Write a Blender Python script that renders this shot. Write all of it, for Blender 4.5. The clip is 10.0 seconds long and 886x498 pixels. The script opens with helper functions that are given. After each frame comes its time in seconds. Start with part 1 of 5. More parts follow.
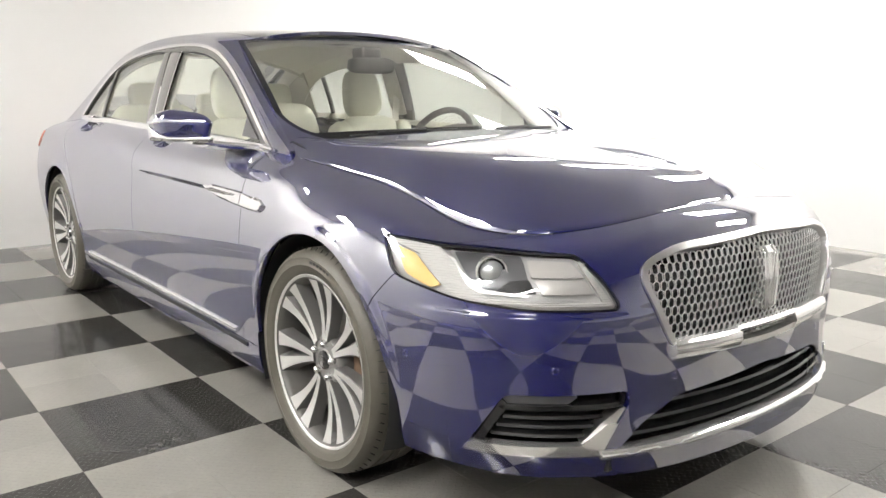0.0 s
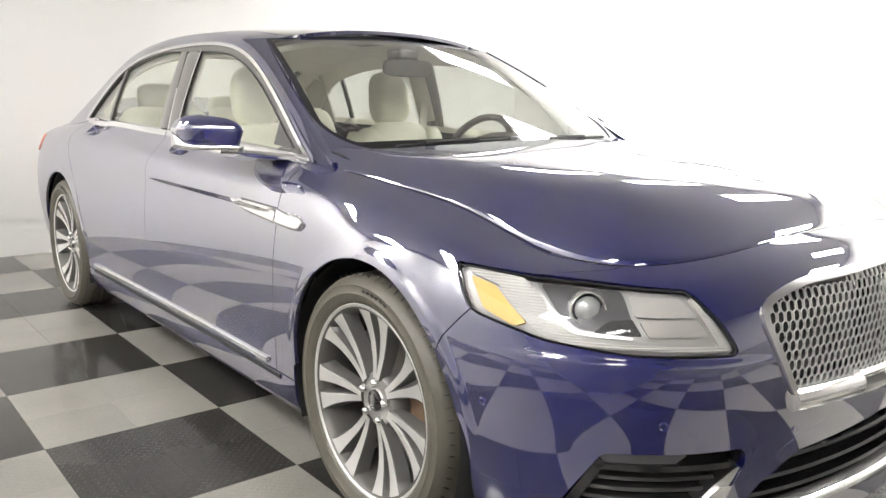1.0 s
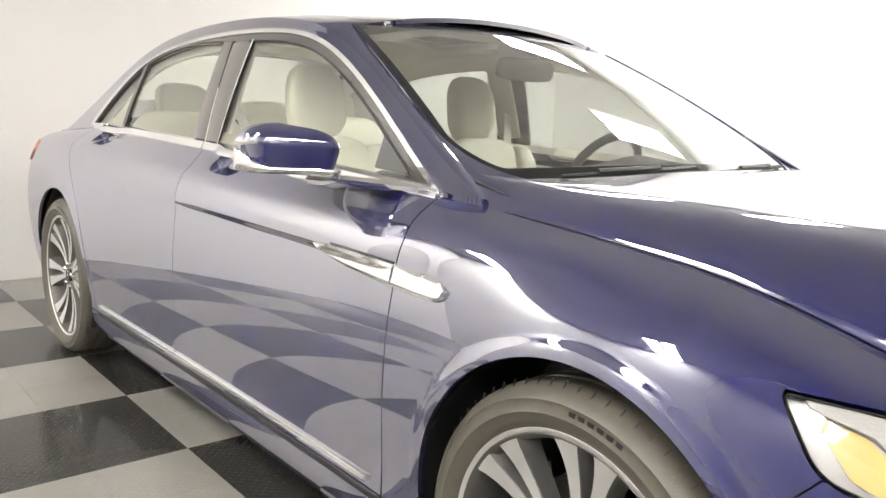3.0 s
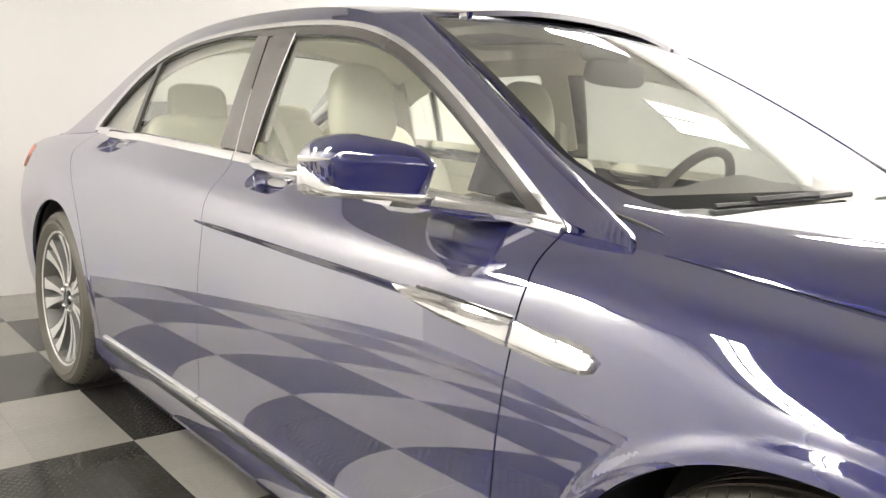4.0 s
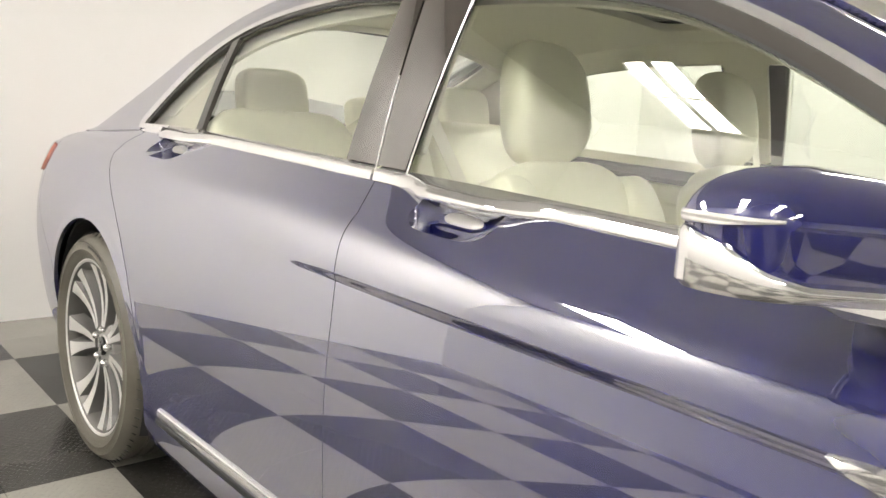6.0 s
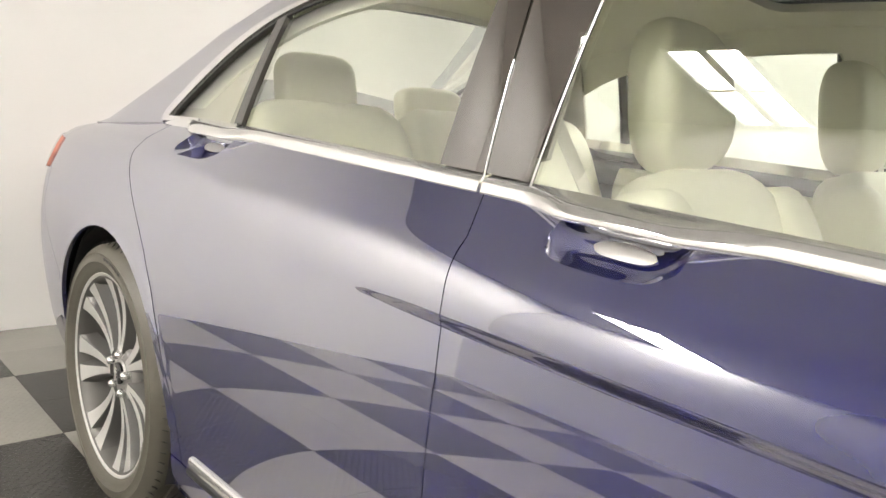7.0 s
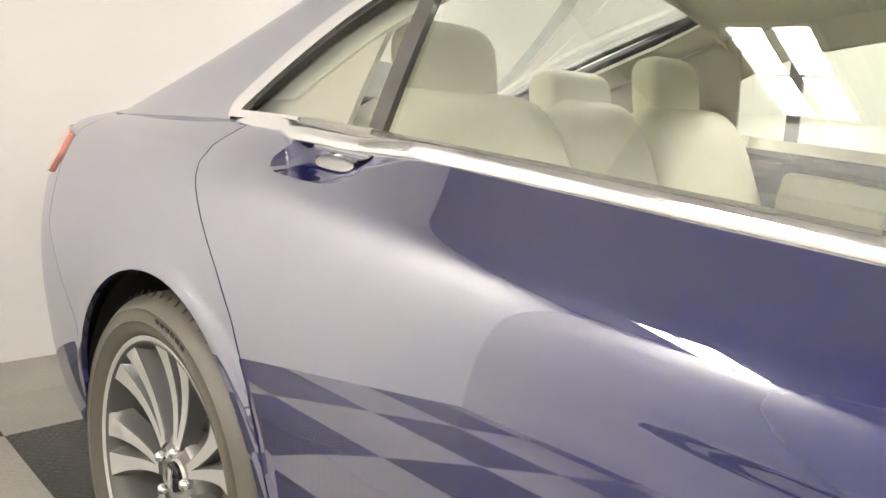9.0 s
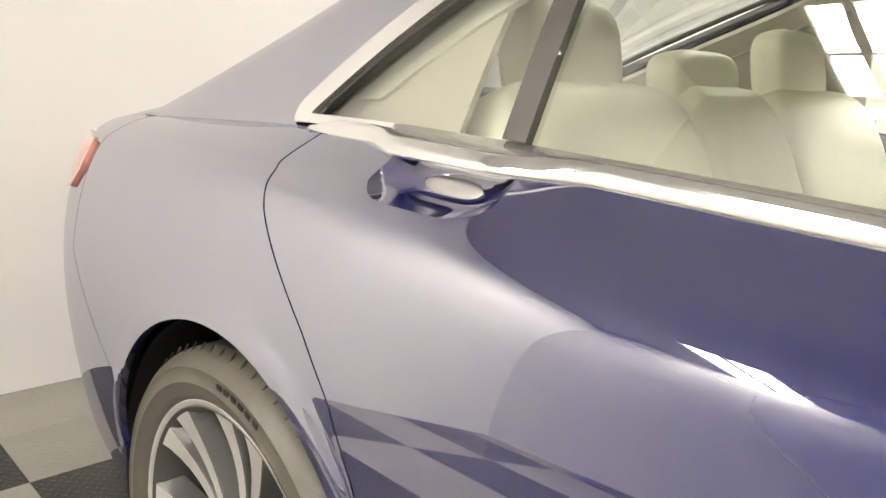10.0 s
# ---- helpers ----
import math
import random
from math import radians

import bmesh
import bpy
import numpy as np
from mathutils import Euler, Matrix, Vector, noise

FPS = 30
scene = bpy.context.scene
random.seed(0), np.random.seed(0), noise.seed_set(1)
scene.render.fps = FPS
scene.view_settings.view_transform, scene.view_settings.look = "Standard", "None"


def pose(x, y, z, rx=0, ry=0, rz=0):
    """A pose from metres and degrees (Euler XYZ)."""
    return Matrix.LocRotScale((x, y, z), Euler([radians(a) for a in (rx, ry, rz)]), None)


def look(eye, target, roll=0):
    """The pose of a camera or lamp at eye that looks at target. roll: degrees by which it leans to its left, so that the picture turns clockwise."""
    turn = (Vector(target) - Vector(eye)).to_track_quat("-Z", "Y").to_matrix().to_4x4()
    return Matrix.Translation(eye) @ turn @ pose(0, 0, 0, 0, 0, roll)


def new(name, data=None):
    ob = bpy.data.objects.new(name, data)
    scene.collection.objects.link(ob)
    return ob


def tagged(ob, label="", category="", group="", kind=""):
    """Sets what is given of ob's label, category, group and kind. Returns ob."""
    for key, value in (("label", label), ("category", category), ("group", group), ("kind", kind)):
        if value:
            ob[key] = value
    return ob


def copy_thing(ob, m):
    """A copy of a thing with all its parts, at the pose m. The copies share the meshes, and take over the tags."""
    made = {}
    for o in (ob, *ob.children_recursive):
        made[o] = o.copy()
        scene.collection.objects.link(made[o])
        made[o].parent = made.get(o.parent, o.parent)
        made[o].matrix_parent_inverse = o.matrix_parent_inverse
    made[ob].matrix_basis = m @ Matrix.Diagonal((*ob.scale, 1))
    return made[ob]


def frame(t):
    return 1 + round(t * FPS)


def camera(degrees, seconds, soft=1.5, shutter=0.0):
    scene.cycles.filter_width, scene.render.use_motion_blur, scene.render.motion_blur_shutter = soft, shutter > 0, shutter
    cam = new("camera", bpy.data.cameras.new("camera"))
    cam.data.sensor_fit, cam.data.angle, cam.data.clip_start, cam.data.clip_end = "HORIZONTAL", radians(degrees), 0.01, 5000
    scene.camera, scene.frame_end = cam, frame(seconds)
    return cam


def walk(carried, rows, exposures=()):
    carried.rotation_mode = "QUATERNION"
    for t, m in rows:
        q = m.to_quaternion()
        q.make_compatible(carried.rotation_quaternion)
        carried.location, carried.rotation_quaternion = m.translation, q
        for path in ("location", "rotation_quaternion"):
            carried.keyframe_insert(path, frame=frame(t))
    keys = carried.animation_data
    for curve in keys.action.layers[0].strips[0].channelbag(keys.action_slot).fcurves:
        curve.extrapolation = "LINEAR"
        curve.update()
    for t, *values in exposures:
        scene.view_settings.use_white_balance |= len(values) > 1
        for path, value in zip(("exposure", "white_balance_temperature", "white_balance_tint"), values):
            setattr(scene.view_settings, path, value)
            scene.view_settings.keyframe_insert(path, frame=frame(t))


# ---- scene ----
cam = camera(58.3, 10.0)
PATH = [
    (0, (2.072, -2.052, 1.156), (0.534, -0.831, 0.778), 0.1),
    (0.5, (1.892, -2.049, 1.161), (0.36, -0.819, 0.786), 0.3),
    (1, (1.714, -2.036, 1.163), (0.188, -0.796, 0.794), 0.7),
    (1.5, (1.489, -1.984, 1.153), (-0.032, -0.737, 0.791), 0.9),
    (2, (1.268, -1.923, 1.148), (-0.254, -0.674, 0.796), 1.3),
    (2.5, (1.046, -1.903, 1.142), (-0.468, -0.642, 0.798), 1.8),
    (4, (0.354, -1.815, 1.137), (-1.133, -0.515, 0.82), 3.1),
    (4.5, (0.162, -1.787, 1.134), (-1.314, -0.476, 0.813), 3.4),
    (5, (-0.094, -1.76, 1.139), (-1.57, -0.449, 0.822), 3.8),
    (5.5, (-0.316, -1.732, 1.141), (-1.793, -0.422, 0.819), 3.9),
    (6, (-0.538, -1.683, 1.128), (-2.014, -0.375, 0.797), 4.0),
    (7.5, (-1.123, -1.59, 1.117), (-2.577, -0.268, 0.75), 4.8),
    (8, (-1.333, -1.569, 1.115), (-2.765, -0.227, 0.728), 4.6),
    (8.5, (-1.516, -1.531, 1.118), (-2.933, -0.178, 0.711), 4.2),
    (9, (-1.686, -1.513, 1.119), (-3.083, -0.141, 0.713), 4.9),
    (9.5, (-1.862, -1.454, 1.112), (-3.27, -0.096, 0.697), 4.5),
    (10, (-2.034, -1.421, 1.129), (-3.439, -0.075, 0.665), 3.3),
]
EXPOSURES = [(0.0, 0.0, 6500, 10), (2.5, 0.0, 6600, 10), (5.0, 0.0, 6850, 10), (7.5, 0.0, 6850, 10), (10.0, 0.02, 7100, 10)]
walk(cam, [(t, look(eye, target, roll)) for t, eye, target, roll in PATH], EXPOSURES)

# ---- world and light ----
world = bpy.data.worlds.new("world")
scene.world = world
world.use_nodes = True
world.node_tree.nodes["Background"].inputs[0].default_value = (0.9, 0.95, 1.0, 1)
world.node_tree.nodes["Background"].inputs[1].default_value = 0.3
LAMP = 80.0            # strength of the ceiling panels
CEILING = 3.4
BACK, LEFT, FRONT, RIGHT = -4.703, 4.17, 8.0, -4.17   # the four walls


# ---- materials ----
def node(tree, kind, ins=None, **props):
    n = tree.nodes.new(kind)
    for k, v in props.items():
        setattr(n, k, v)
    for k, v in (ins or {}).items():
        if isinstance(v, bpy.types.NodeSocket):
            tree.links.new(v, n.inputs[k])
        else:
            n.inputs[k].default_value = v
    return n


def math_node(tree, op, a, b=0.0, c=0.0):
    return node(tree, "ShaderNodeMath", {0: a, 1: b, 2: c}, operation=op).outputs[0]


def material(name, color, rough=0.5, metal=0.0, grain=0.0, grain_size=40.0, bump=0.0, bump_size=200.0, **extra):
    """A principled surface with colour and gloss varied at two scales, and fine relief."""
    m = bpy.data.materials.new(name)
    m.use_nodes = True
    t = m.node_tree
    p = t.nodes["Principled BSDF"]
    p.inputs["Base Color"].default_value = (*color, 1)
    p.inputs["Roughness"].default_value = rough
    p.inputs["Metallic"].default_value = metal
    for k, v in extra.items():
        p.inputs[k.replace("_", " ")].default_value = v
    co = node(t, "ShaderNodeTexCoord").outputs["Object"]
    if grain:
        big = node(t, "ShaderNodeTexNoise", {"Vector": co, "Scale": grain_size / 8, "Detail": 3.0}).outputs["Fac"]
        fine = node(t, "ShaderNodeTexNoise", {"Vector": co, "Scale": grain_size, "Detail": 4.0}).outputs["Fac"]
        both = math_node(t, "ADD", math_node(t, "MULTIPLY", big, 0.6), math_node(t, "MULTIPLY", fine, 0.4))
        k = math_node(t, "MULTIPLY_ADD", both, 2 * grain, 1 - grain)
        mix = node(t, "ShaderNodeVectorMath", {0: (*color,), 3: k}, operation="SCALE").outputs[0]
        t.links.new(mix, p.inputs["Base Color"])
        t.links.new(math_node(t, "MULTIPLY", math_node(t, "MULTIPLY_ADD", both, grain, 1 - grain / 2), rough), p.inputs["Roughness"])
    if bump:
        h = node(t, "ShaderNodeTexNoise", {"Vector": co, "Scale": bump_size, "Detail": 3.0}).outputs["Fac"]
        b = node(t, "ShaderNodeBump", {"Height": h, "Strength": bump, "Distance": 0.002}).outputs[0]
        t.links.new(b, p.inputs["Normal"])
    return m


def tile_material(name, color):
    """Moulded garage floor tile: raised lozenges turned alternately, wet-looking gloss, scuffs."""
    m = material(name, color, 0.3, Coat_Weight=0.7, Coat_Roughness=0.1, Coat_IOR=1.2, Specular_IOR_Level=0.08)
    t = m.node_tree
    p = t.nodes["Principled BSDF"]
    g = node(t, "ShaderNodeNewGeometry").outputs["Position"]
    x, y, _ = node(t, "ShaderNodeSeparateXYZ", {0: g}).outputs
    pitch = 0.030
    u = math_node(t, "DIVIDE", math_node(t, "ADD", x, y), pitch)
    v = math_node(t, "DIVIDE", math_node(t, "SUBTRACT", x, y), pitch)
    a = math_node(t, "SUBTRACT", math_node(t, "FRACT", u), 0.5)
    b = math_node(t, "SUBTRACT", math_node(t, "FRACT", v), 0.5)
    par = math_node(t, "FLOORED_MODULO", math_node(t, "ADD", math_node(t, "FLOOR", u), math_node(t, "FLOOR", v)), 2.0)
    inv = math_node(t, "SUBTRACT", 1.0, par)
    la = math_node(t, "ADD", math_node(t, "MULTIPLY", a, inv), math_node(t, "MULTIPLY", b, par))
    sa = math_node(t, "ADD", math_node(t, "MULTIPLY", b, inv), math_node(t, "MULTIPLY", a, par))
    q = math_node(t, "SQRT", math_node(t, "ADD", math_node(t, "POWER", math_node(t, "DIVIDE", la, 0.46), 2.0),
                                       math_node(t, "POWER", math_node(t, "DIVIDE", sa, 0.15), 2.0)))
    h = math_node(t, "SMOOTH_MIN", math_node(t, "MAXIMUM", math_node(t, "SUBTRACT", 1.0, q), 0.0), 0.5, 0.2)
    wear = node(t, "ShaderNodeTexNoise", {"Vector": g, "Scale": 2.2, "Detail": 4.0}).outputs["Fac"]
    fine = node(t, "ShaderNodeTexNoise", {"Vector": g, "Scale": 55.0, "Detail": 3.0}).outputs["Fac"]
    bmp = node(t, "ShaderNodeBump", {"Height": h, "Strength": 0.8, "Distance": 0.002}).outputs[0]
    und = node(t, "ShaderNodeBump", {"Height": wear, "Strength": 0.10, "Distance": 0.01, "Normal": bmp}).outputs[0]
    t.links.new(und, p.inputs["Normal"])
    each = node(t, "ShaderNodeObjectInfo").outputs["Random"]
    k = math_node(t, "MULTIPLY_ADD", wear, 0.45, 0.72)
    k = math_node(t, "MULTIPLY_ADD", fine, 0.14, k)
    k = math_node(t, "MULTIPLY_ADD", each, 0.10, math_node(t, "SUBTRACT", k, 0.12))
    t.links.new(node(t, "ShaderNodeVectorMath", {0: (*color,), 3: k}, operation="SCALE").outputs[0], p.inputs["Base Color"])
    t.links.new(math_node(t, "MULTIPLY_ADD", wear, 0.22, 0.06), p.inputs["Roughness"])
    return m


def glow(name, color, strength):
    m = bpy.data.materials.new(name)
    m.use_nodes = True
    p = m.node_tree.nodes["Principled BSDF"]
    p.inputs["Base Color"].default_value = (0.8, 0.8, 0.8, 1)
    p.inputs["Emission Color"].default_value = (*color, 1)
    p.inputs["Emission Strength"].default_value = strength
    return m


def gloss_by_angle(t, straight, power):
    """How much a clear surface mirrors: little when seen straight on, all when seen along it."""
    f = node(t, "ShaderNodeLayerWeight", {"Blend": 0.5}).outputs["Facing"]
    return math_node(t, "MULTIPLY_ADD", math_node(t, "POWER", f, power), 1 - straight, straight)


def car_paint(name, color):
    """Fine metallic pearl under a thick clear lacquer."""
    m = material(name, color, 0.42, 0.0, grain=0.06, grain_size=900, Specular_IOR_Level=0.15)
    t = m.node_tree
    gl = node(t, "ShaderNodeBsdfGlossy", {"Color": (1, 1, 1, 1), "Roughness": 0.025})
    f = node(t, "ShaderNodeLayerWeight", {"Blend": 0.5}).outputs["Facing"]
    turn = math_node(t, "SUBTRACT", 1.0, math_node(t, "POWER", math_node(t, "SUBTRACT", 1.0, f), 4.0))
    wide = math_node(t, "MULTIPLY_ADD", math_node(t, "POWER", turn, 1.2), 0.50, 0.035)
    mix = node(t, "ShaderNodeMixShader", {0: math_node(t, "MULTIPLY_ADD", math_node(t, "POWER", f, 5.0), 0.22, wide), 1: t.nodes["Principled BSDF"].outputs[0], 2: gl.outputs[0]})
    t.links.new(mix.outputs[0], t.nodes["Material Output"].inputs[0])
    return m


def glass(name, tint=(1, 1, 1), clear=0.93, power=4.2, straight=0.14):
    """Thin sheet glass: clear with a mirror reflection that grows with the angle."""
    m = bpy.data.materials.new(name)
    m.use_nodes = True
    t = m.node_tree
    t.nodes.remove(t.nodes["Principled BSDF"])
    out = t.nodes["Material Output"]
    tr = node(t, "ShaderNodeBsdfTransparent", {0: (tint[0] * clear, tint[1] * clear, tint[2] * clear, 1)})
    gl = node(t, "ShaderNodeBsdfGlossy", {"Color": (1, 1, 1, 1), "Roughness": 0.0})
    mix = node(t, "ShaderNodeMixShader", {0: gloss_by_angle(t, straight, power), 1: tr.outputs[0], 2: gl.outputs[0]})
    t.links.new(mix.outputs[0], out.inputs[0])
    return m


PAINT = car_paint("deep_blue_pearl_paint", (0.0042, 0.0054, 0.088))
CHROME = material("polished_chrome", (0.90, 0.89, 0.88), 0.10, 0.86)
SATIN = material("satin_chrome", (0.80, 0.79, 0.78), 0.28, 1.0, grain=0.05)
BLACK = material("gloss_black_trim", (0.012, 0.012, 0.013), 0.08, Coat_Weight=0.5)
SMOKE = material("dark_grey_frame_paint", (0.055, 0.050, 0.045), 0.2, Coat_Weight=0.6, Coat_IOR=1.5)
POST = material("brown_black_post_cover", (0.045, 0.036, 0.031), 0.05, Coat_Weight=1.0, Coat_IOR=1.8)
PLASTIC = material("black_textured_plastic", (0.018, 0.018, 0.018), 0.55, grain=0.2, bump=0.2, bump_size=900)
RUBBER = material("black_rubber_seal", (0.015, 0.015, 0.015), 0.6, grain=0.2)
TYRE = material("tyre_rubber", (0.100, 0.091, 0.072), 0.42, grain=0.35, grain_size=60, bump=0.3, bump_size=300)
ALLOY = material("machined_aluminium", (0.82, 0.81, 0.79), 0.42, 0.75, grain=0.06, grain_size=300)
POCKET = material("grey_wheel_paint", (0.13, 0.126, 0.12), 0.4, 0.4, grain=0.1)
WEB = material("silver_wheel_paint", (0.38, 0.37, 0.355), 0.35, 0.6, grain=0.08)
STEEL = material("brake_steel", (0.42, 0.40, 0.37), 0.35, 1.0, grain=0.3, grain_size=90)
RUST = material("brake_iron", (0.16, 0.10, 0.06), 0.7, 0.3, grain=0.5, grain_size=60)
CREAM = material("cream_leather", (0.80, 0.79, 0.62), 0.45, grain=0.08, grain_size=30, bump=0.25, bump_size=350)
CLOTH = material("cream_headliner_cloth", (0.74, 0.72, 0.62), 0.9, grain=0.06, bump=0.3, bump_size=900)
# the cream cloth again, toned down to taupe to stand for shade
CLOTH_SHADE = material("shade_toned_cream_cloth", (0.47, 0.44, 0.37), 0.9, grain=0.06, bump=0.3, bump_size=900)
DASH = material("dark_brown_dash_leather", (0.055, 0.045, 0.038), 0.55, grain=0.15, bump=0.2, bump_size=400)
WALLP = material("white_wall_paint", (0.795, 0.785, 0.765), 0.6, grain=0.025, grain_size=6, bump=0.05, bump_size=90)
CEILP = material("grey_ceiling_board", (0.34, 0.335, 0.32), 0.8, grain=0.04, bump=0.3, bump_size=60)
UNDER = material("dark_subfloor", (0.02, 0.02, 0.02), 0.8, grain=0.2)
TILE_L = tile_material("light_grey_floor_tile", (0.265, 0.253, 0.226))
TILE_D = tile_material("dark_grey_floor_tile", (0.040, 0.038, 0.0345))
GLASS = glass("clear_window_glass", (0.94, 0.98, 0.92), 0.90)
SCREEN = glass("windscreen_glass", (0.95, 0.98, 0.96), 0.93, 1.8)
LENS = glass("clear_lamp_lens", (0.98, 0.98, 0.98), 0.97, straight=0.06)
DARKGLASS = material("black_roof_glass", (0.015, 0.014, 0.014), 0.04, Coat_Weight=0.3)
AMBER = material("amber_reflector", (0.72, 0.49, 0.12), 0.3, grain=0.1, grain_size=300, Coat_Weight=1.0)
REDLENS = material("red_tail_lamp_lens", (0.78, 0.34, 0.25), 0.25, Coat_Weight=1.0)
HOUSING = material("grey_lamp_housing", (0.48, 0.475, 0.465), 0.35, 0.3, grain=0.1)
SILVER = material("grey_lamp_bezel", (0.12, 0.12, 0.125), 0.3, 0.5, grain=0.05)
WHITELAMP = material("white_lamp_strip", (0.56, 0.55, 0.53), 0.3, grain=0.03)
_t = WHITELAMP.node_tree
_w = node(_t, "ShaderNodeTexWave", {"Vector": node(_t, "ShaderNodeTexCoord").outputs["Object"], "Scale": 55.0, "Distortion": 0.0}, bands_direction="Z")
_t.links.new(node(_t, "ShaderNodeBump", {"Height": _w.outputs["Fac"], "Strength": 0.5, "Distance": 0.002}).outputs[0], _t.nodes["Principled BSDF"].inputs["Normal"])
BLOCK = material("grey_reflector_block", (0.60, 0.58, 0.555), 0.28, 0.4, grain=0.05)
LINKS = material("bright_grille_metal", (0.86, 0.85, 0.83), 0.3, 0.35, grain=0.05)
BULB = material("clear_projector_glass", (0.75, 0.77, 0.78), 0.05, 0.6, Coat_Weight=1.0)
FRAMEP = material("white_lamp_frame", (0.7, 0.7, 0.68), 0.5, grain=0.04)
BARREL = material("dark_wheel_barrel", (0.13, 0.125, 0.115), 0.45, 0.4, grain=0.2)
PANEL = glow("ceiling_panel_diffuser", (1.0, 0.985, 0.965), LAMP)


# ---- mesh helpers ----
def finish(ob, mat, smooth):
    ob.data.materials.append(mat)
    if smooth:
        ob.data.shade_smooth()
        ob.data.set_sharp_from_angle(angle=radians(smooth))
    return ob


def part(name, bm, mat, parent=None, label="", smooth=35, bevel=0.0, segments=2):
    """Links a bmesh as one mesh object under a thing or a part."""
    me = bpy.data.meshes.new(name)
    bmesh.ops.recalc_face_normals(bm, faces=bm.faces)
    bm.to_mesh(me)
    bm.free()
    ob = new(name, me)
    finish(ob, mat, smooth)
    if parent is not None:
        ob.parent = parent
    if bevel:
        mod = ob.modifiers.new("edge", "BEVEL")
        mod.width, mod.segments, mod.limit_method, mod.angle_limit = bevel, segments, "ANGLE", radians(40)
    if label:
        tagged(ob, label)
    return ob


def thing(name, label, category, group="", kind="", at=None):
    ob = new(name)
    ob.empty_display_size = 0.2
    if at is not None:
        ob.matrix_world = at
    return tagged(ob, label, category, group, kind)


def box(bm, x0, x1, y0, y1, z0, z1):
    r = bmesh.ops.create_cube(bm, size=1.0, matrix=Matrix.Translation(((x0 + x1) / 2, (y0 + y1) / 2, (z0 + z1) / 2)) @ Matrix.Diagonal((x1 - x0, y1 - y0, z1 - z0, 1)))
    return r["verts"]


def loft(bm, rings, closed=True, caps=True):
    """Skins a run of rings of points."""
    rows = [[bm.verts.new(p) for p in ring] for ring in rings]
    n = len(rows[0])
    for a, b in zip(rows, rows[1:]):
        for i in range(n if closed else n - 1):
            j = (i + 1) % n
            bm.faces.new((a[i], a[j], b[j], b[i]))
    if caps and closed:
        bm.faces.new(rows[0][::-1])
        bm.faces.new(rows[-1])
    return rows


def tube(bm, points, radius, sides=8, flat=1.0, up=(0, 0, 1), caps=True):
    """A tube along points; radius may be a number or one a point; flat squeezes it along up."""
    pts = [Vector(p) for p in points]
    rings = []
    for i, p in enumerate(pts):
        d = (pts[min(i + 1, len(pts) - 1)] - pts[max(i - 1, 0)]).normalized()
        side = d.cross(Vector(up))
        side = side.normalized() if side.length > 1e-5 else Vector((1, 0, 0))
        top = side.cross(d).normalized()
        r = radius[i] if isinstance(radius, (list, tuple)) else radius
        rings.append([p + r * (math.cos(a) * side + flat * math.sin(a) * top) for a in (2 * math.pi * k / sides for k in range(sides))])
    loft(bm, rings, True, caps)


def turned(bm, profile, steps=64, axis="y"):
    """A solid of revolution about y; profile: pairs of radius and y, closed when first and last meet."""
    rows = []
    for r, y in profile:
        rows.append([bm.verts.new((r * math.sin(a), y, r * math.cos(a))) for a in (2 * math.pi * k / steps for k in range(steps))])
    for a, b in zip(rows, rows[1:]):
        for i in range(steps):
            j = (i + 1) % steps
            bm.faces.new((a[i], a[j], b[j], b[i]))
    return rows


def bs(ctrl, t, even=(1, 1)):
    """A uniform cubic B-spline; even: whether the ends are mirrored instead of run on."""
    p = np.asarray(ctrl, float)
    p = p[:, None] if p.ndim == 1 else p
    a = p[1] if even[0] == 2 else 2 * p[0] - p[1]
    b = p[-2] if even[1] == 2 else 2 * p[-1] - p[-2]
    q = np.vstack([a, p, b])
    t = np.clip(np.asarray(t, float), 0, len(p) - 1 - 1e-9)
    i = t.astype(int)
    f = (t - i)[:, None]
    return ((1 - f) ** 3 * q[i] + (3 * f ** 3 - 6 * f ** 2 + 4) * q[i + 1] + (-3 * f ** 3 + 3 * f ** 2 + 3 * f + 1) * q[i + 2] + f ** 3 * q[i + 3]) / 6


def step(x, a, b):
    t = np.clip((np.asarray(x, float) - a) / (b - a), 0, 1)
    return t * t * (3 - 2 * t)


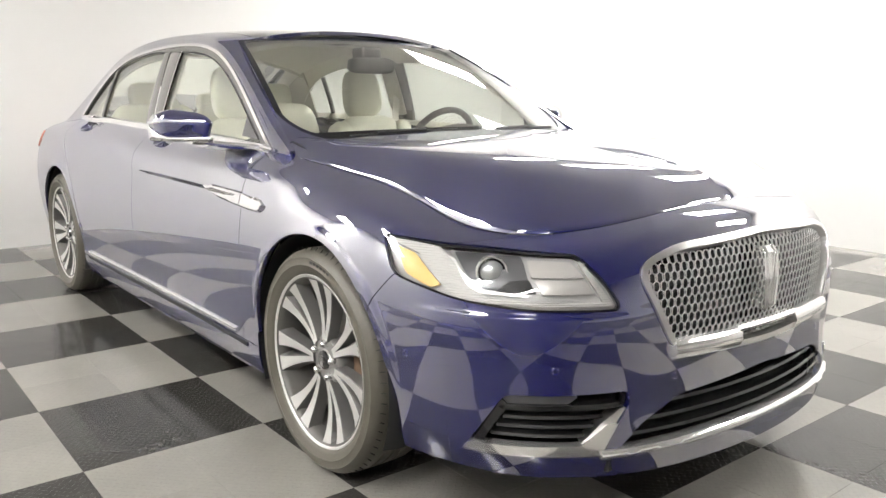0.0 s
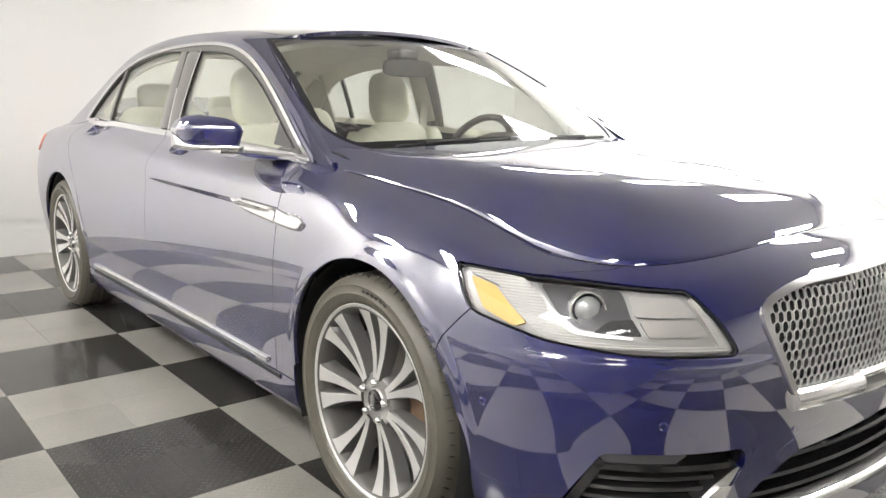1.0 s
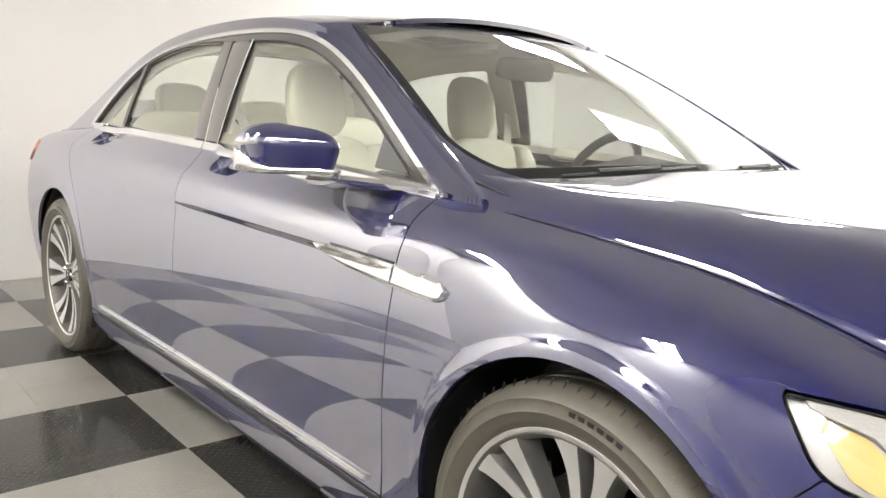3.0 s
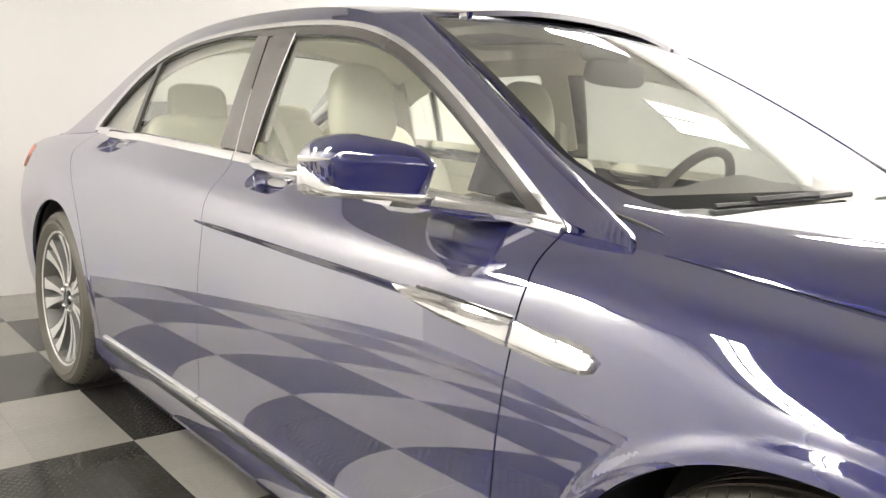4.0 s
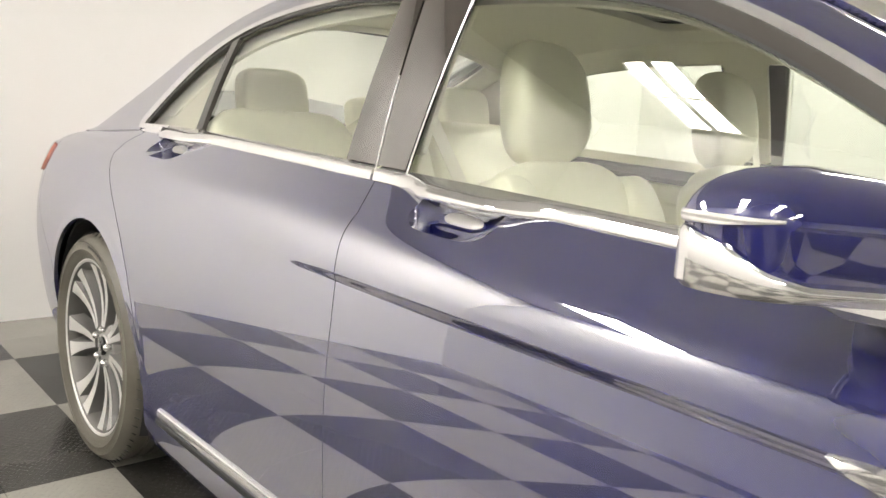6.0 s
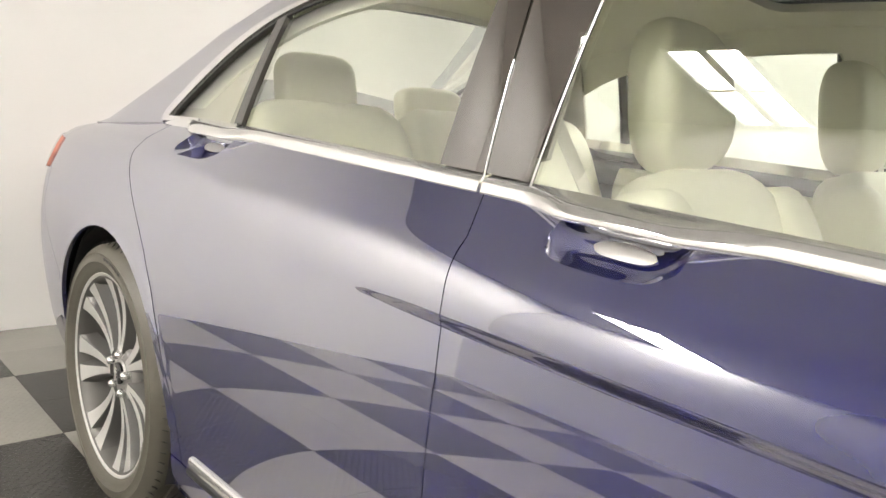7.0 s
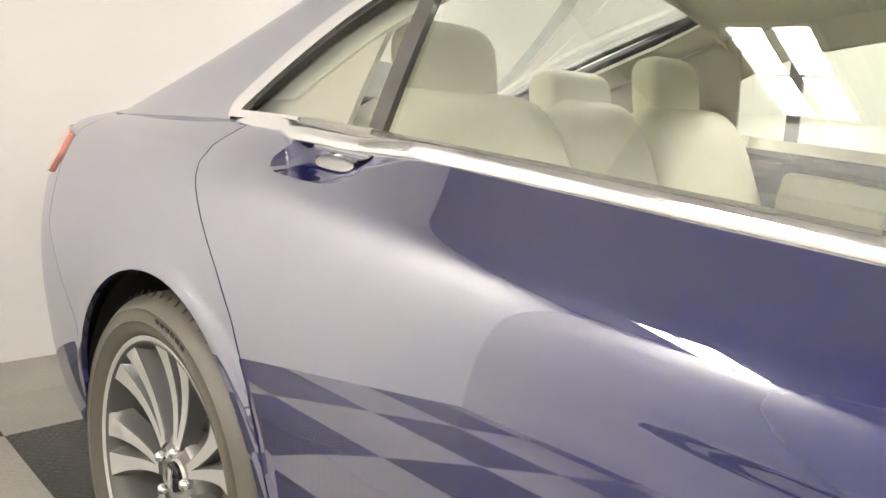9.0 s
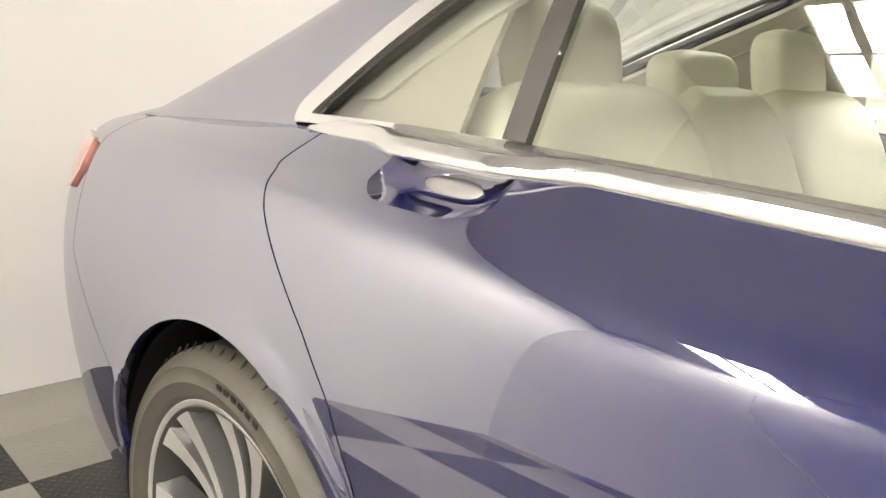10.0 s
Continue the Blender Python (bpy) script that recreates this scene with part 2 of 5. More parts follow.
class Sheet:
    """A piece of skin: places, normals, a length along the outline, and faces."""

    def __init__(self, v, n, s, f):
        self.v, self.n, self.s, self.f = v, n, s, f

    @staticmethod
    def grid(p, s=None):
        """From an array of places (rows, columns, 3)."""
        r, c = p.shape[:2]
        n = np.cross(np.gradient(p, axis=1), np.gradient(p, axis=0))
        n /= np.maximum(np.linalg.norm(n, axis=2, keepdims=True), 1e-12)
        # normals point away from the car's middle
        flip = ((p - np.array([-1.6, 0, 0.6])) * n).sum() < 0
        if flip:
            n = -n
        k = np.arange(r * c).reshape(r, c)
        q = np.stack([k[:-1, :-1], k[1:, :-1], k[1:, 1:], k[:-1, 1:]], 2).reshape(-1, 4)
        f = [tuple(x) for x in (q if flip else q[:, ::-1])]
        s = np.zeros((r, c)) if s is None else s
        return Sheet(p.reshape(-1, 3).copy(), n.reshape(-1, 3).copy(), np.asarray(s, float).reshape(-1).copy(), f)

    def clip(self, value):
        """The part where value (one number a point) is positive, cut along its zero line."""
        keep = value >= 0
        v, n, s = list(self.v), list(self.n), list(self.s)
        cut, faces = {}, []

        def edge(a, b):
            key = (min(a, b), max(a, b))
            if key not in cut:
                t = value[a] / (value[a] - value[b])
                cut[key] = len(v)
                v.append(self.v[a] + t * (self.v[b] - self.v[a]))
                n.append(self.n[a] + t * (self.n[b] - self.n[a]))
                s.append(self.s[a] + t * (self.s[b] - self.s[a]))
            return cut[key]

        for f in self.f:
            inside = [keep[i] for i in f]
            if all(inside):
                faces.append(f)
            elif any(inside):
                g = []
                for i, j in zip(f, f[1:] + f[:1]):
                    if keep[i]:
                        g.append(i)
                    if keep[i] != keep[j]:
                        g.append(edge(i, j))
                if len(g) > 2:
                    faces.append(tuple(g))
        used = sorted({i for f in faces for i in f})
        at = {i: k for k, i in enumerate(used)}
        if not used:
            return Sheet(np.zeros((0, 3)), np.zeros((0, 3)), np.zeros(0), [])
        return Sheet(np.array([v[i] for i in used]), np.array([n[i] for i in used]), np.array([s[i] for i in used]), [tuple(at[i] for i in f) for f in faces])

    def mirrored(self):
        m = np.array([1, -1, 1])
        return Sheet(self.v * m, self.n * m, self.s, [f[::-1] for f in self.f])

    def moved(self, d):
        """Pushed out along its normals."""
        return Sheet(self.v + d * self.n, self.n, self.s, self.f)

    def joined(self, other):
        k = len(self.v)
        return Sheet(np.vstack([self.v, other.v]), np.vstack([self.n, other.n]), np.concatenate([self.s, other.s]), self.f + [tuple(i + k for i in f) for f in other.f])

    def rims(self):
        edges = {}
        for f in self.f:
            for i, j in zip(f, f[1:] + f[:1]):
                edges[(i, j)] = edges.get((i, j), 0) + 1
        return [(i, j) for i, j in edges if (j, i) not in edges]

    def thick(self, depth):
        """With its edges folded inwards by depth."""
        rim = self.rims()
        out = {}
        for i, j in rim:
            d = np.cross(self.v[j] - self.v[i], self.n[i])
            for k in (i, j):
                out[k] = out.get(k, 0) + d / max(np.linalg.norm(d), 1e-9)
        v, n, s, f = list(self.v), list(self.n), list(self.s), list(self.f)
        at = {}
        for k, d in out.items():
            d = d / max(np.linalg.norm(d), 1e-9)
            at[k] = len(v)
            v += [self.v[k], self.v[k] - depth * self.n[k]]
            n += [d, d]
            s += [self.s[k]] * 2
        for i, j in rim:
            f.append((at[j], at[i], at[i] + 1, at[j] + 1))
        return Sheet(np.array(v), np.array(n), np.array(s), f)

    def part(self, name, mat, parent, label="", fold=0.0):
        sh = self.thick(fold) if fold else self
        me = bpy.data.meshes.new(name)
        me.from_pydata([tuple(p) for p in sh.v], [], sh.f)
        me.materials.append(mat)
        me.update()
        me.shade_smooth()
        n = sh.n / np.maximum(np.linalg.norm(sh.n, axis=1, keepdims=True), 1e-9)
        me.normals_split_custom_set_from_vertices([tuple(x) for x in n])
        ob = new(name, me)
        ob.parent = parent
        if label:
            tagged(ob, label)
        return ob


def inside(p, q):
    """Signed distance of the points p (n, 2) from the outline q: positive inside."""
    p, q = np.asarray(p, float), np.asarray(q, float)
    d = np.full(len(p), 1e9)
    sign = np.ones(len(p))
    for a, b in zip(q, np.roll(q, -1, 0)):
        e, w = b - a, p - a
        t = np.clip((w @ e) / max(e @ e, 1e-12), 0, 1)
        d = np.minimum(d, ((w - t[:, None] * e) ** 2).sum(1))
        c1, c2, c3 = p[:, 1] >= a[1], p[:, 1] < b[1], e[0] * w[:, 1] > e[1] * w[:, 0]
        sign = np.where((c1 & c2 & c3) | (~c1 & ~c2 & ~c3), -sign, sign)
    return -np.sqrt(d) * sign


def rounded(q, r, n=5):
    """A closed outline with its corners rounded."""
    q = [Vector(a) for a in q]
    out = []
    for a, b, c in zip(q[-1:] + q[:-1], q, q[1:] + q[:1]):
        k = min(r, (a - b).length * 0.45, (c - b).length * 0.45)
        p0, p1 = b + (a - b).normalized() * k, b + (c - b).normalized() * k
        out += [tuple((1 - t) ** 2 * p0 + 2 * t * (1 - t) * b + t * t * p1) for t in (i / n for i in range(n + 1))]
    return out


# ---- the car's skin: feature lines from the tail's middle along the flank to the nose's middle ----
OUTLINE = [(-4.155, 0), (-4.14, 0.44), (-4.068, 0.752), (-3.81, 0.886), (-3.40, 0.931), (-2.95, 0.943), (-2.45, 0.922), (-1.75, 0.905), (-1.05, 0.900),
           (-0.50, 0.908), (-0.05, 0.945), (0.28, 0.935), (0.50, 0.885), (0.69, 0.79), (0.81, 0.66), (0.893, 0.48), (0.940, 0.25), (0.958, 0)]
ROWZ = [
    [.25, .25, .25, .24, .22, .20, .185, .185, .185, .185, .20, .21, .21, .20, .20, .20, .20, .20],
    [.31, .31, .31, .30, .28, .255, .235, .235, .235, .235, .25, .27, .27, .265, .265, .265, .265, .265],
    [.42, .42, .42, .42, .40, .37, .335, .335, .335, .335, .37, .39, .39, .38, .37, .36, .36, .36],
    [.56, .56, .56, .57, .57, .56, .54, .54, .54, .54, .56, .55, .53, .51, .50, .50, .50, .50],
    [.70, .70, .70, .72, .74, .74, .71, .69, .69, .70, .71, .68, .65, .635, .63, .64, .66, .67],
    [.82, .82, .82, .85, .87, .87, .84, .82, .815, .82, .81, .76, .71, .69, .69, .705, .74, .75],
    [.90, .90, .90, .935, .955, .955, .925, .905, .90, .895, .870, .82, .745, .72, .725, .75, .79, .80],
    [.95, .95, .945, .965, .985, .995, .965, .950, .94, .935, .905, .855, .785, .770, .778, .805, .838, .848],
    [.965, .965, .955, .975, 1.00, 1.03, 1.02, 1.000, .985, .965, .925, .885, .812, .805, .812, .835, .860, .868],
]
ROWO = [
    [.06, .06, .06, .07, .07, .055, .035, .024, .02, .028, .06, .055, .04, .03, .02, 0, -.005, -.005],
    [.03, .03, .03, .04, .045, .035, .010, -.002, -.006, .0, .040, .04, .02, .01, .005, -.01, -.012, -.012],
    [.02, .02, .02, .02, .02, .020, .018, .014, .013, .014, .018, .012, .008, .005, .005, .005, .005, .005],
    [0, 0, 0, 0, 0, 0, 0, 0, 0, 0, 0, 0, 0, 0, 0, 0, 0, 0],
    [0, 0, 0, .002, .004, .005, .006, .006, .006, .006, .004, .006, .004, .006, .006, .004, .004, .004],
    [.01, .01, .02, .03, .036, .036, .026, .022, .020, .022, .030, .034, .028, .025, .025, .015, .01, .01],
    [.03, .03, .045, .070, .078, .074, .048, .038, .035, .036, .060, .066, .056, .048, .045, .03, .03, .03],
    [.06, .06, .08, .125, .142, .140, .110, .095, .086, .084, .088, .100, .090, .085, .075, .065, .075, .08],
    [.10, .10, .12, .18, .21, .19, .172, .155, .14, .138, .20, .205, .19, .135, .118, .12, .14, .145],
]


def outline(u):
    c = bs(OUTLINE, u)
    # the halves meet square on the middle plane
    e = bs([(OUTLINE[1][0], -OUTLINE[1][1])] + OUTLINE + [(OUTLINE[-2][0], -OUTLINE[-2][1])], np.asarray(u) + 1)
    w = np.clip(np.minimum(np.asarray(u), 17 - np.asarray(u)) - 0.5, 0, 1)[:, None]
    return e + (c - e) * w


U = np.concatenate([np.linspace(0, 5, 120), np.linspace(5, 10, 240)[1:], np.linspace(10, 17, 290)[1:]])
LINE = outline(U)
TAN = np.gradient(LINE, axis=0)
TAN /= np.linalg.norm(TAN, axis=1, keepdims=True)
INWARD = np.stack([TAN[:, 1], -TAN[:, 0]], 1)
ARC = np.concatenate([[0], np.cumsum(np.linalg.norm(np.diff(LINE, axis=0), axis=1))])
ARC -= np.interp(0.0, LINE[:, 0], ARC)     # 0 abreast of the front axle
NOSE = ARC[-1]


def wall_grid(v):
    z = np.stack([bs(r, U, (2, 2))[:, 0] for r in ROWZ])
    o = np.stack([bs(r, U, (2, 2))[:, 0] for r in ROWO])
    zz = bs(z, v)
    oo = bs(o, v)
    # a crease that runs back from the fender trim and dies out on the rear door
    x = LINE[None, :, 0]
    crease = 0.820 - 0.010 * (x + 0.83)
    oo = oo - 0.012 * step(x, -2.25, -1.2) * (1 - step(x, -0.70, -0.40)) * step(zz, crease - 0.016, crease + 0.006) * (1 - step(zz, 0.84, 0.94))
    # hollow over the front wheel
    oo = oo + 0.020 * np.exp(-((x - 0.03) / 0.17) ** 2 - ((zz - 0.872) / 0.046) ** 2)
    # ledge under each headlamp
    oo = oo - 0.006 * step(x, 0.42, 0.56) * (1 - step(x, 0.85, 0.91)) * (1 - step(zz, 0.620, 0.636)) * step(zz, 0.42, 0.60)
    # soft groove over the rear shoulder
    high = 0.950 + 0.014 * (x + 3.3)
    oo = oo + 0.007 * np.exp(-((zz - high - 0.014) / 0.012) ** 2) * (1 - step(x, -3.05, -2.80)) * step(x, -3.95, -3.60)
    # raised lip round each wheel arch
    for x0 in (0.0, -2.994):
        r = np.hypot(x - x0, zz - 0.352)
        oo = oo - 0.0060 * (1 - step(r, 0.410, 0.440)) * step(zz, 0.34, 0.50)
    p = LINE[None] + oo[:, :, None] * INWARD[None]
    return np.concatenate([p, zz[:, :, None]], 2)


V = np.unique(np.concatenate([np.linspace(0, 8, 165), np.linspace(4.7, 5.4, 36)]))
WALL_P = wall_grid(V)
WALL = Sheet.grid(WALL_P, np.broadcast_to(ARC, WALL_P.shape[:2]))
EDGE = WALL_P[-1]                       # belt, bonnet line and boot line


_side = (U > 3.2) & (U < 12.5)


def belt_y(x):
    return np.interp(x, EDGE[_side, 0], EDGE[_side, 1])


def belt_z(x):
    return np.interp(x, EDGE[_side, 0], EDGE[_side, 2])


# roof rail, window head, windscreen edge
RAIL = bs([(-0.34, 0.770, 0.945), (-0.55, 0.748, 1.04), (-0.85, 0.692, 1.215), (-1.20, 0.635, 1.385), (-1.55, 0.605, 1.432), (-1.90, 0.600, 1.440),
           (-2.30, 0.605, 1.425), (-2.65, 0.615, 1.370), (-2.95, 0.637, 1.265), (-3.20, 0.662, 1.155), (-3.45, 0.678, 1.068), (-3.75, 0.672, 0.982)], np.linspace(0, 11, 160))
HEAD = bs([(-0.535, 0.968), (-0.85, 1.172), (-1.20, 1.352), (-1.56, 1.386), (-1.89, 1.390), (-2.30, 1.372), (-2.65, 1.312), (-2.87, 1.188), (-3.06, 1.035)], np.linspace(0, 8, 60))


def rail(x):
    return np.stack([np.interp(x, RAIL[::-1, 0], RAIL[::-1, k]) for k in range(3)], -1)


BOW = 0.010             # bulge of the side windows


def side_grid(xs, ts):
    r = rail(xs)
    b = np.stack([xs, belt_y(xs), belt_z(xs)], -1)
    t = ts[:, None, None]
    p = b[None] * (1 - t) + r[None] * t
    tall = np.clip((r[:, 2] - b[:, 2]) / 0.4, 0, 1)
    p[:, :, 1] += BOW * tall[None] * 4 * ts[:, None] * (1 - ts[:, None])
    p[:, :, 0] = xs[None]
    return p


XS = np.linspace(-0.345, -3.72, 230)
CABIN = Sheet.grid(side_grid(XS, np.linspace(0, 1, 34)))
WINDOW = [tuple(p) for p in HEAD] + [(x, float(belt_z(x)) + 0.012) for x in np.linspace(-3.05, -0.55, 40)]


WINDOW_LOW = [tuple(p) for p in HEAD] + [(x, float(belt_z(x)) - 0.03) for x in np.linspace(-3.08, -0.50, 40)]


def window_depth(sh):
    return inside(sh.v[:, [0, 2]], WINDOW)


def cabin_at(x, z):
    """The place on the cabin's side at x and height z, with its outward normal."""
    b, r = np.array([x, belt_y(x), belt_z(x)]), rail(np.array([x]))[0]
    t = (z - b[2]) / (r[2] - b[2])
    y = b[1] * (1 - t) + r[1] * t + BOW * min(max((r[2] - b[2]) / 0.4, 0), 1) * 4 * t * (1 - t)
    return Vector((x, y, z))


# windscreen, roof, rear window
def screen_grid(base, top, bow0, bow1, crown0, crown1, nt=30, ny=41, sag=0.02):
    """A bowed pane between the corner places base and top; bow: along x, crown: up, at the middle."""
    t = np.linspace(0, 1, nt)[:, None]
    y = np.linspace(-1, 1, ny)[None]
    e = np.array(base)[None, None] * (1 - t)[..., None] + np.array(top)[None, None] * t[..., None]
    e = np.broadcast_to(e, (nt, ny, 3)).copy()
    k = 1 - y ** 2
    e[..., 0] += (bow0 * (1 - t) + bow1 * t) * k
    e[..., 1] *= y
    e[..., 2] += (crown0 * (1 - t) + crown1 * t) * k + sag * 4 * t * (1 - t)
    return e


WS_BASE, WS_TOP = (-0.47, 0.733, 0.992), (-1.19, 0.575, 1.388)
RW_BASE, RW_TOP = (-3.66, 0.600, 1.030), (-2.80, 0.520, 1.375)
SCREEN_P = screen_grid(WS_BASE, WS_TOP, 0.13, 0.045, 0.015, 0.030, 60, 121)
REAR_P = screen_grid(RW_BASE, RW_TOP, -0.07, -0.03, 0.004, 0.022, sag=0.016)


def roof_grid():
    xs0 = np.linspace(WS_TOP[0] - 0.002, RW_TOP[0] + 0.002, 70)
    ys = np.linspace(-1, 1, 61)
    out = np.zeros((70, 61, 3))
    f = (xs0 - xs0[0]) / (xs0[-1] - xs0[0])
    for i, x in enumerate(xs0):
        r = rail(np.array([x]))[0]
        k = 1 - np.abs(ys) ** 2.3
        bow = 0.045 * (1 - f[i]) - 0.03 * f[i]
        out[i, :, 0] = x + bow * (1 - ys ** 2)
        out[i, :, 1] = r[1] * ys
        mid = 1.432 + 0.052 * math.sin(math.pi * min(max((f[i] * 0.86 + 0.08), 0), 1))
        out[i, :, 2] = r[2] + (mid - r[2]) * k
    return out


ROOF = Sheet.grid(roof_grid())


# bonnet and boot lid: from their edge line to the middle
def lid_grid(u0, u1, spine, height, flank, n=120, m=40):
    """u0..u1: stretch of the edge line; spine: x on the middle plane at both ends; height: of the middle, by x."""
    u = np.linspace(u0, u1, n)
    e = np.stack([np.interp(u, U, EDGE[:, k]) for k in range(3)], -1)
    f = np.linspace(0, 1, n)
    tx = spine[0] + (spine[1] - spine[0]) * f ** 1.3
    s = 0.0025 + 0.9975 * np.linspace(0, 1, m) ** 1.6
    p = np.zeros((m, n, 3))
    for j in range(n):
        zc = height(tx[j])
        p[:, j, 0] = e[j, 0] + (tx[j] - e[j, 0]) * s
        p[:, j, 1] = e[j, 1] * (1 - s)
        p[:, j, 2] = e[j, 2] + (zc - e[j, 2]) * flank(s, e[j, 0], abs(e[j, 1]))
    return p


def skin(s, z, out=0.0):
    """The place on the left flank at length s along the outline and height z, pushed out, and its normal."""
    i = int(np.clip(np.searchsorted(ARC, s), 1, len(ARC) - 1))
    w = (s - ARC[i - 1]) / (ARC[i] - ARC[i - 1])
    col = WALL_P[:, i - 1] * (1 - w) + WALL_P[:, i] * w
    p = np.array([np.interp(z, col[:, 2], col[:, k]) for k in range(3)])
    hi = np.array([np.interp(z + 0.01, col[:, 2], col[:, k]) for k in range(3)])
    lo = np.array([np.interp(z - 0.01, col[:, 2], col[:, k]) for k in range(3)])
    t3 = np.array([*(TAN[i - 1] * (1 - w) + TAN[i] * w), 0])
    n = np.cross(t3, hi - lo)
    n /= np.linalg.norm(n)
    if n[1] * 1.0 + n[0] * 0.6 < 0:
        n = -n
    return Vector(p + out * n), Vector(n)


def flipped(p, side):
    return (p[0], p[1] * side, p[2])

# ---- the setting ----
def room():
    x0, x1, y0, y1 = BACK, FRONT, RIGHT, LEFT
    spans = {"wall_back": (x0 - 0.15, x0, y0 - 0.15, y1 + 0.15), "wall_left": (x0, x1, y1, y1 + 0.15),
             "wall_front": (x1, x1 + 0.15, y0 - 0.15, y1 + 0.15), "wall_right": (x0, x1, y0 - 0.15, y0)}
    for name, (a, b, c, d) in spans.items():
        bm = bmesh.new()
        box(bm, a, b, c, d, 0, CEILING)
        tagged(part(name, bm, WALLP), "smooth bright white painted showroom wall", "wall", kind="structure")
    bm = bmesh.new()
    box(bm, x0 - 0.15, x1 + 0.15, y0 - 0.15, y1 + 0.15, CEILING, CEILING + 0.12)
    tagged(part("ceiling", bm, CEILP), "plain grey-white ceiling board over the showroom", "ceiling", kind="structure")


def ceiling_light(at):
    """A recessed 2 by 4 foot panel: frame, diffuser in two strips, cross bars."""
    t = thing("ceiling_light", "bright white recessed fluorescent ceiling panel in the ceiling", "ceiling light", "ceiling lights", at=at)
    bm = bmesh.new()
    box(bm, -0.61, 0.61, -0.245, -0.215, -0.03, 0)
    box(bm, -0.61, 0.61, 0.215, 0.245, -0.03, 0)
    box(bm, -0.61, -0.58, -0.215, 0.215, -0.03, 0)
    box(bm, 0.58, 0.61, -0.215, 0.215, -0.03, 0)
    part("frame", bm, FRAMEP, t)
    for y in (-0.118, 0.118):
        bm = bmesh.new()
        box(bm, -0.578, 0.578, y - 0.088, y + 0.088, -0.016, -0.008)
        part("diffuser", bm, PANEL, t, "glowing white diffuser strip")
    bm = bmesh.new()
    box(bm, -0.578, 0.578, -0.028, 0.028, -0.026, -0.004)
    part("divider", bm, FRAMEP, t)
    bm = bmesh.new()
    box(bm, -0.02, 0.02, -0.212, -0.030, -0.024, -0.017)
    box(bm, -0.02, 0.02, 0.030, 0.212, -0.024, -0.017)
    part("cross_bar", bm, FRAMEP, t)
    return t


room()
first_light = ceiling_light(pose(-3.55, -3.53, CEILING, rz=90))
for y, row in ((-3.53, (-1.2, 1.15, 3.5)), (3.2, (-3.3, -1.65, 0.0, 1.65, 3.3))):
    for x in row:
        copy_thing(first_light, pose(x, y, CEILING, rz=90))


# ---- the car ----
car = thing("car", "deep blue four-door saloon with bright chrome trim parked on checkered tiles", "car")
X, Z, S = (lambda s: s.v[:, 0]), (lambda s: s.v[:, 2]), (lambda s: s.s)
GAP = 0.0019

# shut lines, as x at height z
DOOR_F = lambda z: np.interp(z, [0.2, 0.46, 0.72, 0.88, 0.97], [-0.53, -0.53, -0.52, -0.51, -0.53])
DOOR_B = lambda z: np.interp(z, [0.2, 0.74, 0.85, 0.937, 0.991, 1.4], [-1.715, -1.723, -1.732, -1.75, -1.79, -1.83])
DOOR_R = lambda z: np.interp(z, [0.2, 0.35, 0.45, 0.577, 0.66, 0.738, 0.80, 0.867, 0.92, 0.974, 1.04], [-2.50, -2.549, -2.580, -2.632, -2.678, -2.735, -2.800, -2.885, -2.950, -3.005, -2.99])
BUMP_F = lambda z: np.interp(z, [0.15, 0.55, 0.625, 0.70, 0.775, 0.80, 0.83], [0.30, 0.31, 0.335, 0.40, 0.46, 0.62, 0.68])
BUMP_R = lambda z: np.interp(z, [0.2, 0.55, 0.72, 0.95], [-3.36, -3.40, -3.655, -3.665])
SILL = lambda x: 0.292 + 0.004 * (x + 1.5)
AXLE = 0.352
ARCH = 0.393


def arch(sh, x0):
    r = np.hypot(X(sh) - x0, (Z(sh) - AXLE) * 0.985)
    r = np.where(Z(sh) < AXLE, np.abs(X(sh) - x0) * 0.97 + 0.02 * (AXLE - Z(sh)), r)
    return np.where(np.abs(X(sh) - x0) < 0.6, r - ARCH, 1.0)


HEADLAMP = rounded([(0.33, 0.79), (0.40, 0.698), (0.60, 0.657), (0.80, 0.640), (1.035, 0.637), (0.985, 0.715), (0.925, 0.770), (0.80, 0.80), (0.5, 0.85), (0.36, 0.815)], 0.03)
LAMP_TOP = lambda s: np.interp(s, [0.33, 0.42, 0.53, 0.70, 0.88, 0.95, 1.1], [0.792, 0.788, 0.781, 0.778, 0.772, 0.768, 0.765])
GRILLE = rounded([(1.075, 0.735), (1.20, 0.502), (NOSE, 0.492), (2 * NOSE - 1.20, 0.502), (2 * NOSE - 1.075, 0.735), (2 * NOSE - 1.20, 0.780), (NOSE, 0.800), (1.20, 0.780)], 0.07)
LOWER = rounded([(1.02, 0.262), (1.10, 0.335), (1.22, 0.395), (NOSE, 0.418), (2 * NOSE - 1.22, 0.395), (2 * NOSE - 1.10, 0.335), (2 * NOSE - 1.02, 0.262), (NOSE, 0.262)], 0.02)
FOG = rounded([(0.625, 0.268), (0.735, 0.425), (1.055, 0.427), (1.065, 0.395), (0.985, 0.268)], 0.02)


def headlamp_depth(sh):
    return np.minimum(inside(np.stack([S(sh), Z(sh)], 1), HEADLAMP), LAMP_TOP(S(sh)) - Z(sh))


def hole(sh, shape):
    return inside(np.stack([S(sh), Z(sh)], 1), shape)


def both(sheet, name, mat, label="", fold=0.012):
    """Left and right copies of a piece of skin. Returns them, the right one first."""
    return [s.part(name, mat, car, label, fold) for s in (sheet.mirrored(), sheet)]


